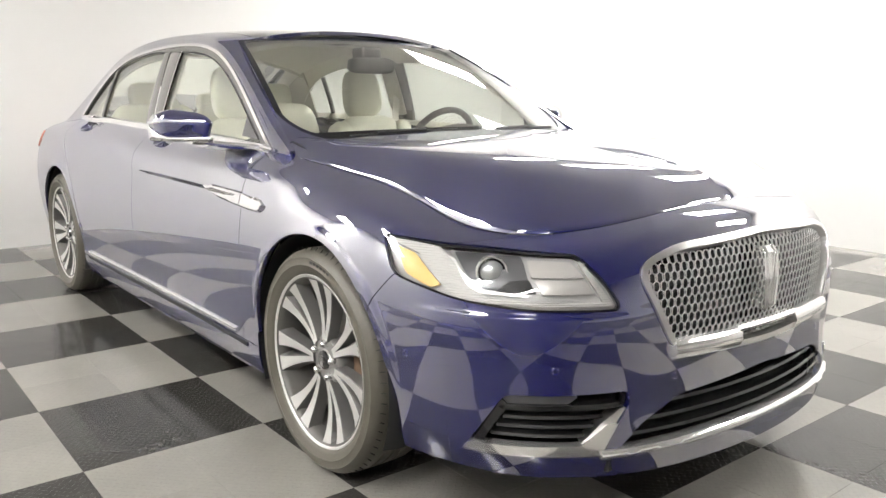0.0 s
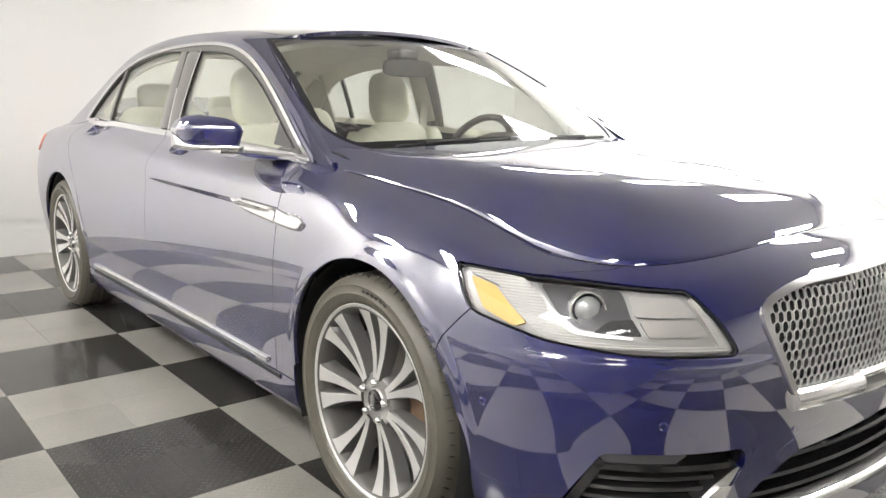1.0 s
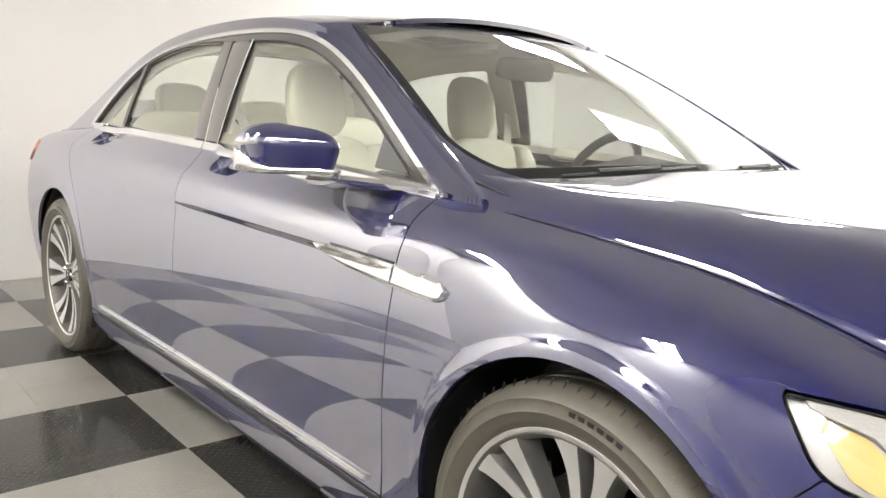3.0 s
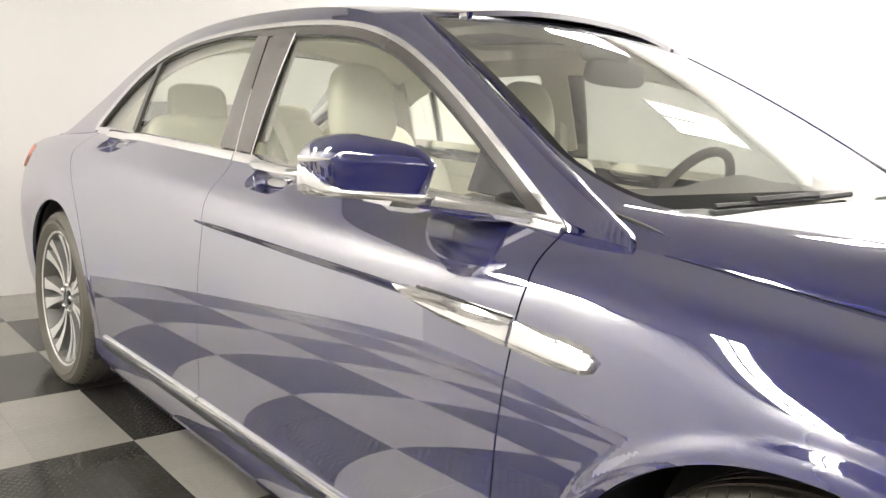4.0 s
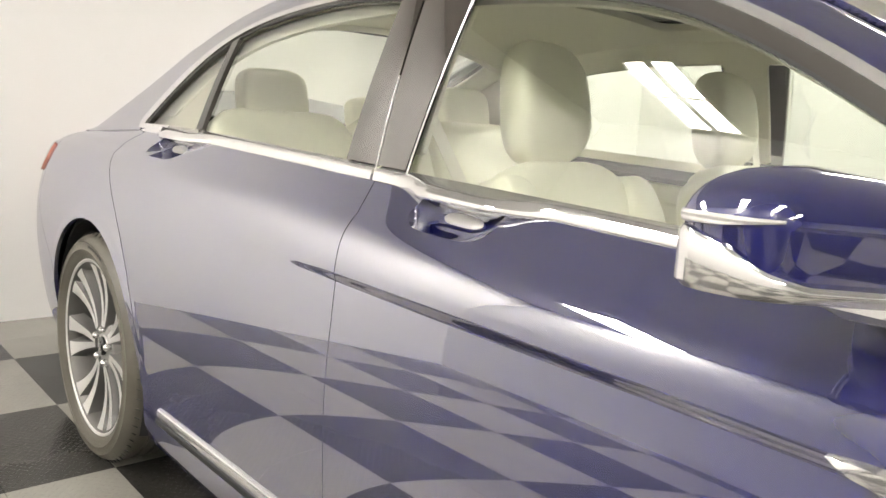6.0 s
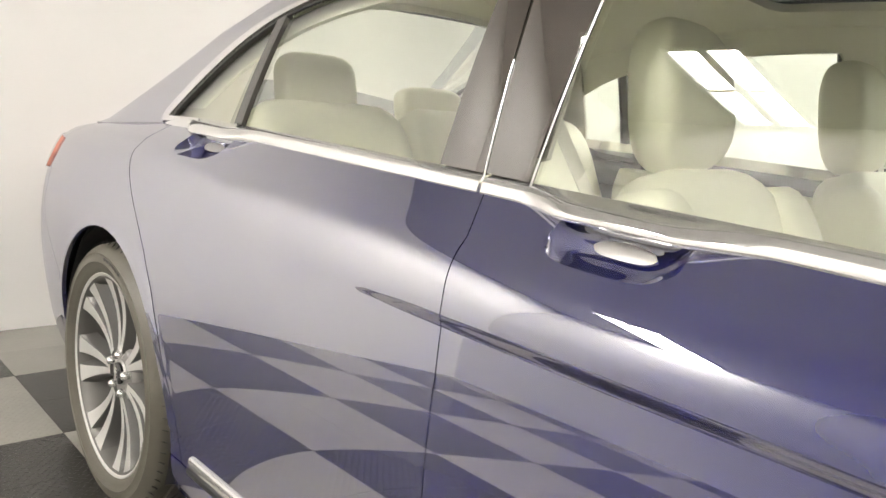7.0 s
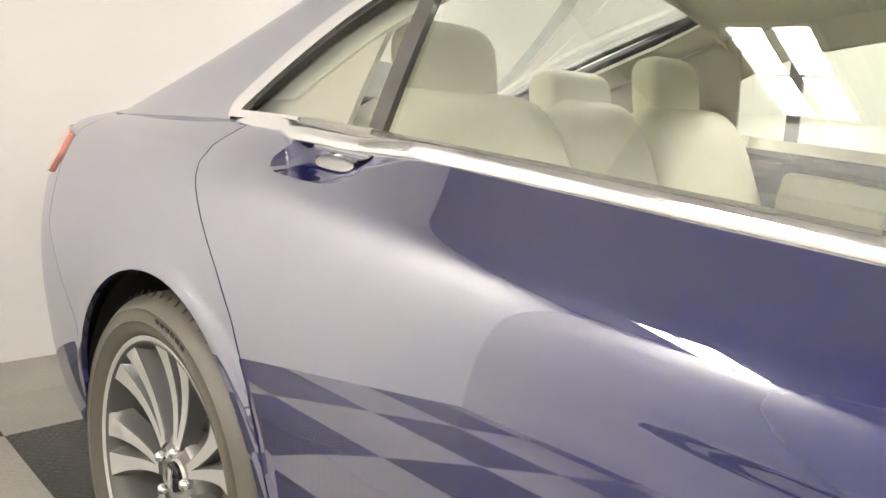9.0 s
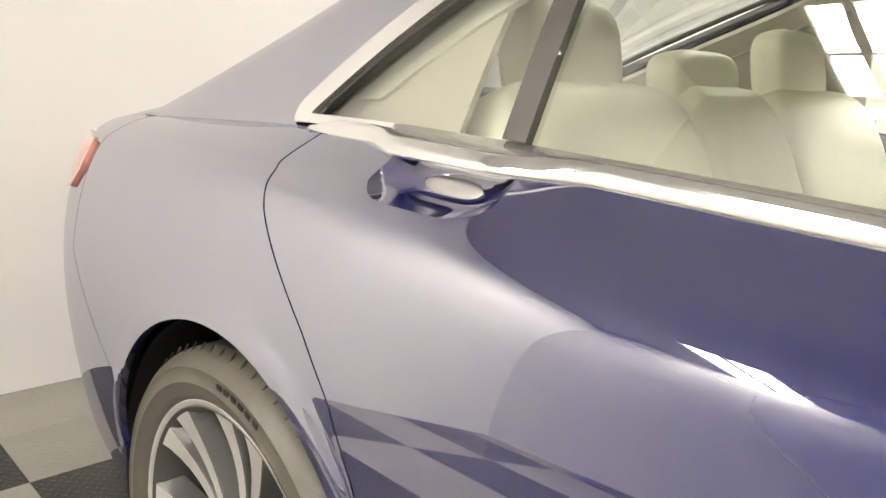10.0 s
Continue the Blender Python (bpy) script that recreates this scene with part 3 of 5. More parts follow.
flank = WALL.clip(arch(WALL, 0.0))
flank = flank.clip(arch(flank, -2.994))
rocker = flank.clip(SILL(X(flank)) - GAP - Z(flank))
rocker = rocker.clip(-0.36 - X(rocker))
rocker = rocker.clip(X(rocker) + 2.60)
upper = flank.clip(np.where((X(flank) < -0.36) & (X(flank) > -2.60), Z(flank) - SILL(X(flank)) - GAP, 1.0))
fender = upper.clip(X(upper) - DOOR_F(Z(upper)) - GAP)
fender = fender.clip(BUMP_F(Z(fender)) - GAP - X(fender))
fender = fender.clip(-headlamp_depth(fender) - GAP)
door_front = upper.clip(DOOR_F(Z(upper)) - GAP - X(upper))
door_front = door_front.clip(X(door_front) - DOOR_B(Z(door_front)) - 0.0012)
door_rear = upper.clip(DOOR_B(Z(upper)) - 0.0012 - X(upper))
door_rear = door_rear.clip(X(door_rear) - DOOR_R(Z(door_rear)) - GAP)
GRIPS = (-1.52, -2.705)


def grip_edge(a, k):
    """The lower edge of a door grip's recess at share k (-1 to 1) of its length: x and height."""
    x = a + 0.104 * k
    return x, float(belt_z(x)) - 0.064 + 0.020 * abs(k) ** 5


def grip_hole(sh, a):
    ks = np.linspace(-1, 1, 31)
    shape = [grip_edge(a, k) for k in ks] + [(a + 0.104 * k, float(belt_z(a + 0.104 * k)) - 0.004) for k in ks[::-1]]
    return sh.clip(-inside(sh.v[:, [0, 2]], shape))


door_front = grip_hole(door_front, GRIPS[0])
door_rear = grip_hole(door_rear, GRIPS[1])
quarter = upper.clip(DOOR_R(Z(upper)) - GAP - X(upper))
quarter = quarter.clip(X(quarter) - BUMP_R(Z(quarter)) - GAP)
tail = upper.clip(BUMP_R(Z(upper)) - GAP - X(upper))
TAIL = rounded([(-3.715, 0.930), (-3.70, 0.875), (-3.76, 0.825), (-4.06, 0.785), (-4.42, 0.74), (-4.75, 0.78), (-4.75, 0.88), (-4.3, 0.92)], 0.02)
tail_lamp = tail.clip(hole(tail, TAIL) - GAP)
tail = tail.clip(-hole(tail, TAIL) - GAP)
nose = upper.clip(X(upper) - BUMP_F(Z(upper)) - GAP)
nose = nose.clip(-headlamp_depth(nose) - GAP)
for shape in (GRILLE, LOWER, FOG):
    nose = nose.clip(-hole(nose, shape))
fenders = both(fender, "fender", PAINT)
front_doors = both(door_front, "front_door", PAINT)
rear_doors = both(door_rear, "rear_door", PAINT)
both(quarter, "quarter_panel", PAINT)
both(rocker, "sill_panel", PAINT)
front_bumper = nose.joined(nose.mirrored()).part("front_bumper", PAINT, car, "", 0.02)
tail.joined(tail.mirrored()).part("rear_bumper", PAINT, car, "", 0.012)
both(tail_lamp.moved(0.008), "tail_lamp", REDLENS, "red wrap-round tail lamp", 0.02)

# bonnet with flanks that rise steeply to a crease, boot lid
def bonnet_flank(s, x, y):
    sc = np.interp(x, [-0.35, 0.0, 0.26, 0.50, 0.66, 0.80], [0.14, 0.15, 0.18, 0.24, 0.30, 0.45])
    gc = np.interp(x, [-0.35, 0.3, 0.6, 0.8], [0.72, 0.76, 0.82, 0.88])
    a = np.clip(s / sc, 0, 1)
    b = np.clip((s - sc) / (1 - sc), 0, 1)
    return gc * (1 - (1 - a) ** 1.7) + (1 - gc) * (1 - (1 - b) ** 2)


BONNET_Z = lambda x: np.interp(x, [-0.34, 0.0, 0.3, 0.5, 0.6], [1.030, 1.022, 0.992, 0.962, 0.940])
bonnet_p = lid_grid(float(np.interp(-0.335, EDGE[_side, 0], U[_side])), 17.0, (-0.27, 0.52), BONNET_Z, bonnet_flank)
for _ in range(40):
    bonnet_p[1:-1, 1:-1, 2] = 0.5 * bonnet_p[1:-1, 1:-1, 2] + 0.125 * (bonnet_p[:-2, 1:-1, 2] + bonnet_p[2:, 1:-1, 2] + bonnet_p[1:-1, :-2, 2] + bonnet_p[1:-1, 2:, 2])
bonnet = Sheet.grid(bonnet_p)
bonnet.joined(bonnet.mirrored()).part("bonnet", PAINT, car, "", 0.004)
BOOT_Z = lambda x: np.interp(x, [-4.1, -3.95, -3.70], [1.005, 1.022, 1.032])
boot = Sheet.grid(lid_grid(0.0, 3.25, (-4.02, -3.74), BOOT_Z, lambda s, x, y: 1 - (1 - s) ** np.interp(y, [0.0, 0.5, 0.7], [2.2, 2.6, 3.2]), 70, 40))
boot.joined(boot.mirrored()).part("boot_lid", PAINT, car, "", 0.012)

# roof with a dark glass panel let in
roof_glass = ROOF.clip(inside(ROOF.v[:, :2], rounded([(-1.17, -0.50), (-1.17, 0.50), (-2.55, 0.50), (-2.55, -0.50)], 0.06)) - GAP)
roof = ROOF.clip(-inside(ROOF.v[:, :2], rounded([(-1.17, -0.50), (-1.17, 0.50), (-2.55, 0.50), (-2.55, -0.50)], 0.06)) - GAP)
roof.part("roof", PAINT, car, "", 0.014)
roof_glass.part("roof_glass", DARKGLASS, car, "black glass roof panel", 0.01)

# pillars between the panes and the rails
def pillar(edge0, edge1, x0, x1, n=40, m=12, bulge=0.012):
    t = np.linspace(0, 1, n)
    a = np.array(edge0) * (1 - t)[:, None] + np.array(edge1) * t[:, None]
    b = rail(x0 + (x1 - x0) * t)
    k = np.linspace(0, 1, m)[None, :, None]
    p = a[:, None] * (1 - k) + b[:, None] * k
    bulge = bulge * np.clip(5 * t, 0, 1)[:, None]
    p[..., 2] += bulge * 4 * (k * (1 - k))[..., 0]
    p[..., 1] += 0.6 * bulge * 4 * (k * (1 - k))[..., 0]
    return Sheet.grid(p)


a_pillar = pillar((-0.40, 0.745, 0.972), (-1.188, 0.577, 1.390), -0.385, -1.192, bulge=0.005)
a_pillar = a_pillar.clip(-0.395 - X(a_pillar))
both(a_pillar, "windscreen_pillar", PAINT, "", 0.012)
c_pillar = pillar((-2.802, 0.522, 1.378), (-3.735, 0.585, 1.000), -2.802, -3.735)
both(c_pillar, "rear_pillar", PAINT, "", 0.012)

# side skin round the windows
depth = window_depth(CABIN)
CHROME_W = lambda sh: 0.0065 + 0.011 * step(-X(sh), 2.55, 3.0)
surround = CABIN.clip(np.minimum(-depth - 2 * CHROME_W(CABIN) + 0.005, -0.395 - X(CABIN)))
# it rolls over towards the roof and the windscreen
surround.n[:, 2] += (0.3 + 1.4 * step(-window_depth(surround), 0.012, 0.045)) * (1 - step(-X(surround), 2.5, 2.9))
both(surround, "window_surround", PAINT, "", 0.012)
ring = CABIN.clip(depth + 2 * CHROME_W(CABIN) - 0.0055)
ring = ring.clip(0.0055 - window_depth(ring))
ring = ring.clip(Z(ring) - belt_z(X(ring)) - 0.004 - 0.018 * ((X(ring) > -2.85) & (X(ring) < -0.66)))
both(ring.moved(0.005), "window_chrome", CHROME, "bright chrome strip round the side windows", 0.012)
FRAME = lambda sh: 0.026 * (1 - 0.65 * step(-X(sh), 1.8, 2.1))
opening = lambda sh: np.minimum(inside(sh.v[:, [0, 2]], WINDOW_LOW) - FRAME(sh), window_depth(sh) - 0.006)
band = CABIN.clip(depth - 0.0045)
band = band.clip(FRAME(band) + 0.008 - inside(band.v[:, [0, 2]], WINDOW_LOW))
both(band.moved(-0.001), "window_frame", SMOKE, "smooth dark grey window frame", 0.012)
pane = CABIN.clip(opening(CABIN) - 0.003)
seal = pane.clip(0.008 - opening(pane))
seal = seal.clip(Z(seal) - belt_z(X(seal)) - 0.030)
both(seal.clip(X(seal) + 1.80).moved(0.0015), "window_seal", RUBBER, "", 0.008)
both(seal.clip(-1.80 - X(seal)).moved(0.0015), "window_seal", RUBBER, "", 0.008)
front_pane = pane.clip(X(pane) + 1.700 - 0.10 * (Z(pane) - 1.20))
rear_pane = pane.clip(-1.905 + 0.05 * (Z(pane) - 1.2) - X(pane))
vent_pane = rear_pane.clip(-2.645 + 0.08 * (Z(rear_pane) - 1.15) - X(rear_pane))
rear_pane = rear_pane.clip(X(rear_pane) + 2.605 - 0.08 * (Z(rear_pane) - 1.15))
for sheet, doors in ((front_pane, front_doors), (rear_pane, rear_doors), (vent_pane, rear_doors)):
    for s, door in zip((sheet.mirrored(), sheet), doors):
        g = s.moved(-0.008).part("window_glass", GLASS, door)
        g.visible_shadow = False
post = pane.clip(-1.697 + 0.10 * (Z(pane) - 1.20) - X(pane))
post = post.clip(X(post) + 1.908 - 0.05 * (Z(post) - 1.2))
seam = lambda sh: X(sh) + 1.806 + 0.06 * (Z(sh) - 1.0)


def bulged(sh, rise=0.0030):
    """Bows a post cover outwards between its upright edges."""
    a, b = X(sh).min(), X(sh).max()
    u = (X(sh) - (a + b) / 2) / ((b - a) / 2)
    v, n = sh.v.copy(), sh.n.copy()
    v[:, 1] += rise * (1 - u ** 2)
    n[:, 0] += 2 * rise * u / ((b - a) / 2)
    return Sheet(v, n, sh.s, sh.f)


both(bulged(post.clip(seam(post) - 0.003)), "door_post", POST, "gloss grey-brown door post cover", 0.012)
both(bulged(post.clip(-seam(post) - 0.003)), "door_post", POST, "gloss grey-brown door post cover", 0.012)
bar = pane.clip(X(pane) + 2.643 - 0.08 * (Z(pane) - 1.15))
bar = bar.clip(-2.607 + 0.08 * (Z(bar) - 1.15) - X(bar))
both(bar.moved(0.002), "window_divider", SMOKE, "slim dark grey window divider", 0.012)
for side in (-1, 1):
    for dx, r, top in ((-1.806, 0.0015, 1.20), (-1.690, 0.0016, 1.36)):
        bm = bmesh.new()
        pts = []
        for z in np.linspace(1.01, top, 14):
            p = cabin_at(dx - (0.06 * (z - 1.0) if r < 0.00155 else -0.10 * (z - 1.2)), z)
            pts.append((p.x, side * (p.y + 0.002), p.z))
        tube(bm, pts, r, 6)
        part("post_strip", bm, SATIN, car, "thin bright strip on the door post")

# windscreen, rear window, black borders
def border(width_e, width_b, width_t, p):
    r, c = p.shape[:2]
    i, j = np.meshgrid(np.linspace(0, 1, r), np.linspace(-1, 1, c), indexing="ij")
    return np.minimum.reduce([(1 - np.abs(j)) / width_e, i / width_b, (1 - i) / width_t]).reshape(-1)


for p, name in ((SCREEN_P, "windscreen"), (REAR_P, "rear_window")):
    sh = Sheet.grid(p)
    b = border(0.035, 0.06, 0.025, p)
    if name == "windscreen":
        # the lower corners are rounded, and painted metal runs up outside them
        i, j = np.meshgrid(np.linspace(0, 1, p.shape[0]), np.abs(np.linspace(-1, 1, p.shape[1])), indexing="ij")
        corner = 1 - np.hypot(np.clip((j - 0.74) / 0.26, 0, 1), np.clip((0.28 - i) / 0.28, 0, 1)).reshape(-1)
        for keep in (-sh.v[:, 1], sh.v[:, 1]):
            sh.clip(np.minimum(-corner, keep - 0.3)).moved(0.004).part("pillar_foot", PAINT, car, "", 0.01)
        b = np.minimum(b, corner / 0.10)
    g = sh.clip(b - 1).part(name, SCREEN, car)
    g.visible_shadow = False
    sh.clip(1 - b).part("glass_border", BLACK, car, "black printed border of the glass", 0.006)

# body-coloured corner between pillar foot, bonnet and windscreen
for side in (-1, 1):
    c, d = Vector((-0.285, 0.610, 1.003)), Vector((-0.46, 0.650, 1.010))
    bm = bmesh.new()
    rows = []
    for i in np.linspace(0, 1, 9):
        x = -0.318 - 0.242 * i
        p, q = Vector((x, float(belt_y(x)) - 0.001, float(belt_z(x)) - 0.002 + 0.03 * max(0.0, i - 0.35))), c.lerp(d, i)
        rows.append([flipped(p.lerp(q, k) + Vector((0, 0, 0.014 * math.sin(math.pi * k))), side) for k in np.linspace(0, 1, 9)])
    loft(bm, rows, closed=False)
    part("cowl_corner", bm, PAINT, car, smooth=60)

# cowl between bonnet and windscreen
bm = bmesh.new()
rings = []
for y in np.linspace(-0.72, 0.72, 41):
    k = 1 - (y / 0.7) ** 2
    xw, xb = -0.468 + 0.13 * k, -0.345 + 0.075 * max(k, 0)
    zw, zb = 1.002 + 0.012 * k, 0.990 + 0.030 * max(k, 0)
    rings.append([(xw, y, zw), ((xw + xb) / 2, y, zw - 0.012), (xb, y, zb - 0.016), (xb, y, zb - 0.06), (xw, y, zw - 0.05)])
loft(bm, rings)
part("cowl", bm, PLASTIC, car, "black plastic cowl below the windscreen")
for y0, y1 in ((-0.52, -0.05), (0.02, 0.55)):
    bm = bmesh.new()
    pts = []
    for k in np.linspace(0, 1, 10):
        y = y0 + (y1 - y0) * k
        kk = 1 - (y / 0.7) ** 2
        pts.append((-0.455 + 0.128 * kk - 0.03 * k, y, 1.006 + 0.014 * kk + 0.010 * k))
    tube(bm, pts, 0.006, 6)
    tube(bm, [(p[0], p[1], p[2] + 0.006) for p in pts[2:7]], 0.008, 6)
    part("wiper", bm, PLASTIC, car)

# dark liner that closes the body behind the gaps
liner = WALL.moved(-0.035).clip(arch(WALL.moved(-0.035), 0.0) - 0.02)
liner = liner.clip(arch(liner, -2.994) - 0.02)
liner = liner.clip(-headlamp_depth(liner) + 0.0)
liner = liner.clip(np.where(S(liner) > 0.5, -np.maximum.reduce([hole(liner, GRILLE), hole(liner, LOWER), hole(liner, FOG)]), 1.0))
liner = liner.clip(np.where((X(liner) < -0.6) & (X(liner) > -3.0), 0.88 - Z(liner), 1.0))
both(liner, "body_liner", PLASTIC, "", 0)

# ---- wheels ----
def spoke_mesh():
    """One machined spoke: bright face, painted flanks that run back into the rim."""
    me = bpy.data.meshes.new("spoke")
    bm = bmesh.new()
    rings = []
    for k in np.linspace(0, 1, 9):
        r = 0.066 + 0.200 * k
        half = 0.0095 + 0.0085 * k + 0.0120 * k ** 5
        lean = math.radians(5.2 + 4.6 * k ** 0.8)
        face = -0.082 - 0.0245 * k ** 2 + 0.006 * math.sin(math.pi * k)
        back = face + 0.030 + 0.012 * k
        ring = []
        for off, y in ((-half, face + 0.002), (-half + 0.0022, face), (half - 0.0022, face), (half, face + 0.002), (half * 1.35 + 0.003, back), (-half * 1.35 - 0.003, back)):
            a = lean + off / r
            ring.append((r * math.sin(a), y, r * math.cos(a)))
        rings.append(ring)
    rows = loft(bm, rings)
    bmesh.ops.recalc_face_normals(bm, faces=bm.faces)
    for f in bm.faces:
        f.material_index = 0 if f.normal.y < -0.75 else 1
    bm.to_mesh(me)
    bm.free()
    me.materials.append(ALLOY)
    me.materials.append(POCKET)
    me.shade_smooth()
    me.set_sharp_from_angle(angle=radians(30))
    return me


def wheel(parent):
    bm = bmesh.new()
    turned(bm, [(0.268, -0.104), (0.262, -0.108), (0.257, -0.104), (0.250, -0.090), (0.244, -0.06), (0.236, 0.0), (0.240, 0.10), (0.262, 0.112), (0.262, 0.095)], 72)
    w = part("wheel", bm, BARREL, parent, "twin-spoke alloy wheel with machined faces")
    bm = bmesh.new()
    turned(bm, [(0.2715, -0.1035), (0.2740, -0.1085), (0.2725, -0.1112), (0.2695, -0.1108), (0.2655, -0.1085), (0.2625, -0.1050), (0.2610, -0.088)], 72)
    part("rim", bm, ALLOY, w, "bright machined rim lip")
    bm = bmesh.new()
    prof = [(0.2675, -0.100), (0.2755, -0.112), (0.287, -0.1195), (0.300, -0.123), (0.303, -0.1255), (0.307, -0.1235), (0.322, -0.121), (0.326, -0.1225), (0.330, -0.119), (0.341, -0.109),
            (0.3485, -0.095), (0.3515, -0.075), (0.352, -0.052), (0.346, -0.051), (0.346, -0.043), (0.3525, -0.042), (0.353, -0.018), (0.346, -0.017), (0.346, -0.008), (0.353, -0.007),
            (0.353, 0.017), (0.346, 0.018), (0.346, 0.028), (0.3525, 0.029), (0.3515, 0.075), (0.345, 0.10), (0.30, 0.122), (0.262, 0.10)]
    turned(bm, prof, 96)
    tyre = part("tyre", bm, TYRE, w, "dusty black low-profile tyre", smooth=40)
    # raised sidewall blocks and shoulder cuts
    bm = bmesh.new()
    for k in range(6):
        a = math.radians(2 + 3.6 * k)
        m = Matrix.Rotation(a, 4, "Y") @ Matrix.Translation((0, -0.1222, 0.3145)) @ Matrix.Rotation(0.10, 4, "X") @ Matrix.Diagonal((0.013, 0.002, 0.009, 1))
        bmesh.ops.create_cube(bm, size=1, matrix=m)
    part("raised_mark", bm, RUBBER, w)
    bm = bmesh.new()
    for k in range(72):
        m = Matrix.Rotation(2 * math.pi * k / 72, 4, "Y") @ Matrix.Translation((0, -0.098, 0.3466)) @ Matrix.Rotation(0.9, 4, "X") @ Matrix.Diagonal((0.002, 0.026, 0.0028, 1))
        bmesh.ops.create_cube(bm, size=1, matrix=m)
    tagged(part("tread_cut", bm, RUBBER, w), kind="stuff")
    me = spoke_mesh()
    mirrored = me.copy()
    mirrored.transform(Matrix.Diagonal((-1, 1, 1, 1)))
    mirrored.flip_normals()
    for k in range(7):
        for mesh in (me, mirrored):
            ob = new("spoke", mesh)
            ob.parent = w
            ob.matrix_local = Matrix.Rotation(math.radians(-6.4) - 2 * math.pi * k / 7, 4, "Y").inverted()
    # silver web between the two spokes of a pair
    web = bpy.data.meshes.new("web")
    bm = bmesh.new()
    rings = []
    for k in np.linspace(0, 1, 8):
        r = 0.070 + 0.130 * k
        half = math.radians(5.2 + 4.6 * (0.7 * k) ** 0.8) * r
        y0 = -0.070 + 0.022 * k ** 2
        ring = []
        for off, y in ((-half, y0 - 0.004), (-half * 0.5, y0 + 0.004), (0, y0 + 0.006), (half * 0.5, y0 + 0.004), (half, y0 - 0.004), (half, y0 + 0.03), (-half, y0 + 0.03)):
            ring.append((r * math.sin(off / r), y, r * math.cos(off / r)))
        rings.append(ring)
    loft(bm, rings)
    bmesh.ops.recalc_face_normals(bm, faces=bm.faces)
    bm.to_mesh(web)
    bm.free()
    web.materials.append(WEB)
    web.shade_smooth()
    web.set_sharp_from_angle(angle=radians(40))
    for k in range(7):
        ob = new("web", web)
        ob.parent = w
        ob.matrix_local = Matrix.Rotation(math.radians(-6.4) - 2 * math.pi * k / 7, 4, "Y").inverted()
    bm = bmesh.new()
    turned(bm, [(0.0, -0.078), (0.030, -0.078), (0.034, -0.073), (0.056, -0.075), (0.072, -0.073), (0.078, -0.064), (0.080, -0.02), (0.0, -0.02)], 48)
    part("hub", bm, WEB, w, "grey painted wheel hub")
    bm = bmesh.new()
    turned(bm, [(0.0, -0.089), (0.022, -0.088), (0.0295, -0.084), (0.0305, -0.074)], 32)
    part("hub_cap", bm, BLACK, w, "black centre cap")
    bm = bmesh.new()
    box(bm, -0.0055, 0.0055, -0.0905, -0.086, -0.019, 0.019)
    box(bm, -0.009, -0.0075, -0.0895, -0.086, -0.021, 0.021)
    box(bm, 0.0075, 0.009, -0.0895, -0.086, -0.021, 0.021)
    part("emblem", bm, CHROME, w)
    nut = bpy.data.meshes.new("lug_nut")
    bm = bmesh.new()
    turned(bm, [(0.0, -0.096), (0.007, -0.095), (0.0115, -0.090), (0.0125, -0.082), (0.0135, -0.072)], 6)
    bmesh.ops.recalc_face_normals(bm, faces=bm.faces)
    bm.to_mesh(nut)
    bm.free()
    nut.materials.append(CHROME)
    nut.shade_smooth()
    for k in range(5):
        ob = new("lug_nut", nut)
        a = 2 * math.pi * (k + 0.1) / 5
        ob.parent = w
        ob.location = (0.054 * math.sin(a), 0, 0.054 * math.cos(a))
    bm = bmesh.new()
    turned(bm, [(0.06, -0.018), (0.165, -0.018), (0.170, -0.012), (0.170, 0.010), (0.165, 0.016), (0.06, 0.016)], 64)
    part("brake_disc", bm, STEEL, w, "worn steel brake disc")
    bm = bmesh.new()
    rings = []
    for a in np.linspace(math.radians(60), math.radians(125), 9):
        rings.append([(r * math.sin(a), y, r * math.cos(a)) for r, y in ((0.115, -0.045), (0.180, -0.048), (0.195, -0.02), (0.195, 0.05), (0.115, 0.05))])
    loft(bm, rings)
    part("brake_caliper", bm, RUST, w, "rusty brown iron brake caliper", bevel=0.006)
    return w


front_wheel = wheel(car)
front_wheel.matrix_local = pose(0, -0.797, AXLE)
for x, turn in ((-2.994, 0), (0, 180), (-2.994, 180)):
    copy_thing(front_wheel, pose(x, -0.805 if not turn else 0.8, AXLE, 0, 0, turn))

# wheel housings
for x0 in (0.0, -2.994):
    for side in (-1, 1):
        bm = bmesh.new()
        rows = []
        for y in (0.905, 0.86, 0.62, 0.58):
            r = {0.905: 0.395, 0.86: 0.405, 0.62: 0.405, 0.58: 0.02}[y]
            rows.append([(x0 + r * math.cos(a), side * y, AXLE + r * math.sin(a)) for a in np.linspace(math.radians(-24), math.radians(204), 40)])
        loft(bm, rows, closed=False)
        part("wheel_housing", bm, PLASTIC, car, "black plastic wheel-arch liner")

# underbody
bm = bmesh.new()
rings = []
for x, h, z in ((0.86, 0.55, 0.215), (0.45, 0.74, 0.205), (0.40, 0.55, 0.20), (-0.40, 0.55, 0.20), (-0.45, 0.84, 0.195), (-2.50, 0.84, 0.195), (-2.58, 0.55, 0.20), (-3.40, 0.55, 0.22), (-3.46, 0.80, 0.25), (-4.02, 0.60, 0.27)):
    rings.append([(x, -h, z), (x, h, z), (x, h, z + 0.03), (x, -h, z + 0.03)])
loft(bm, rings)
part("underbody", bm, PLASTIC, car, "black underbody")


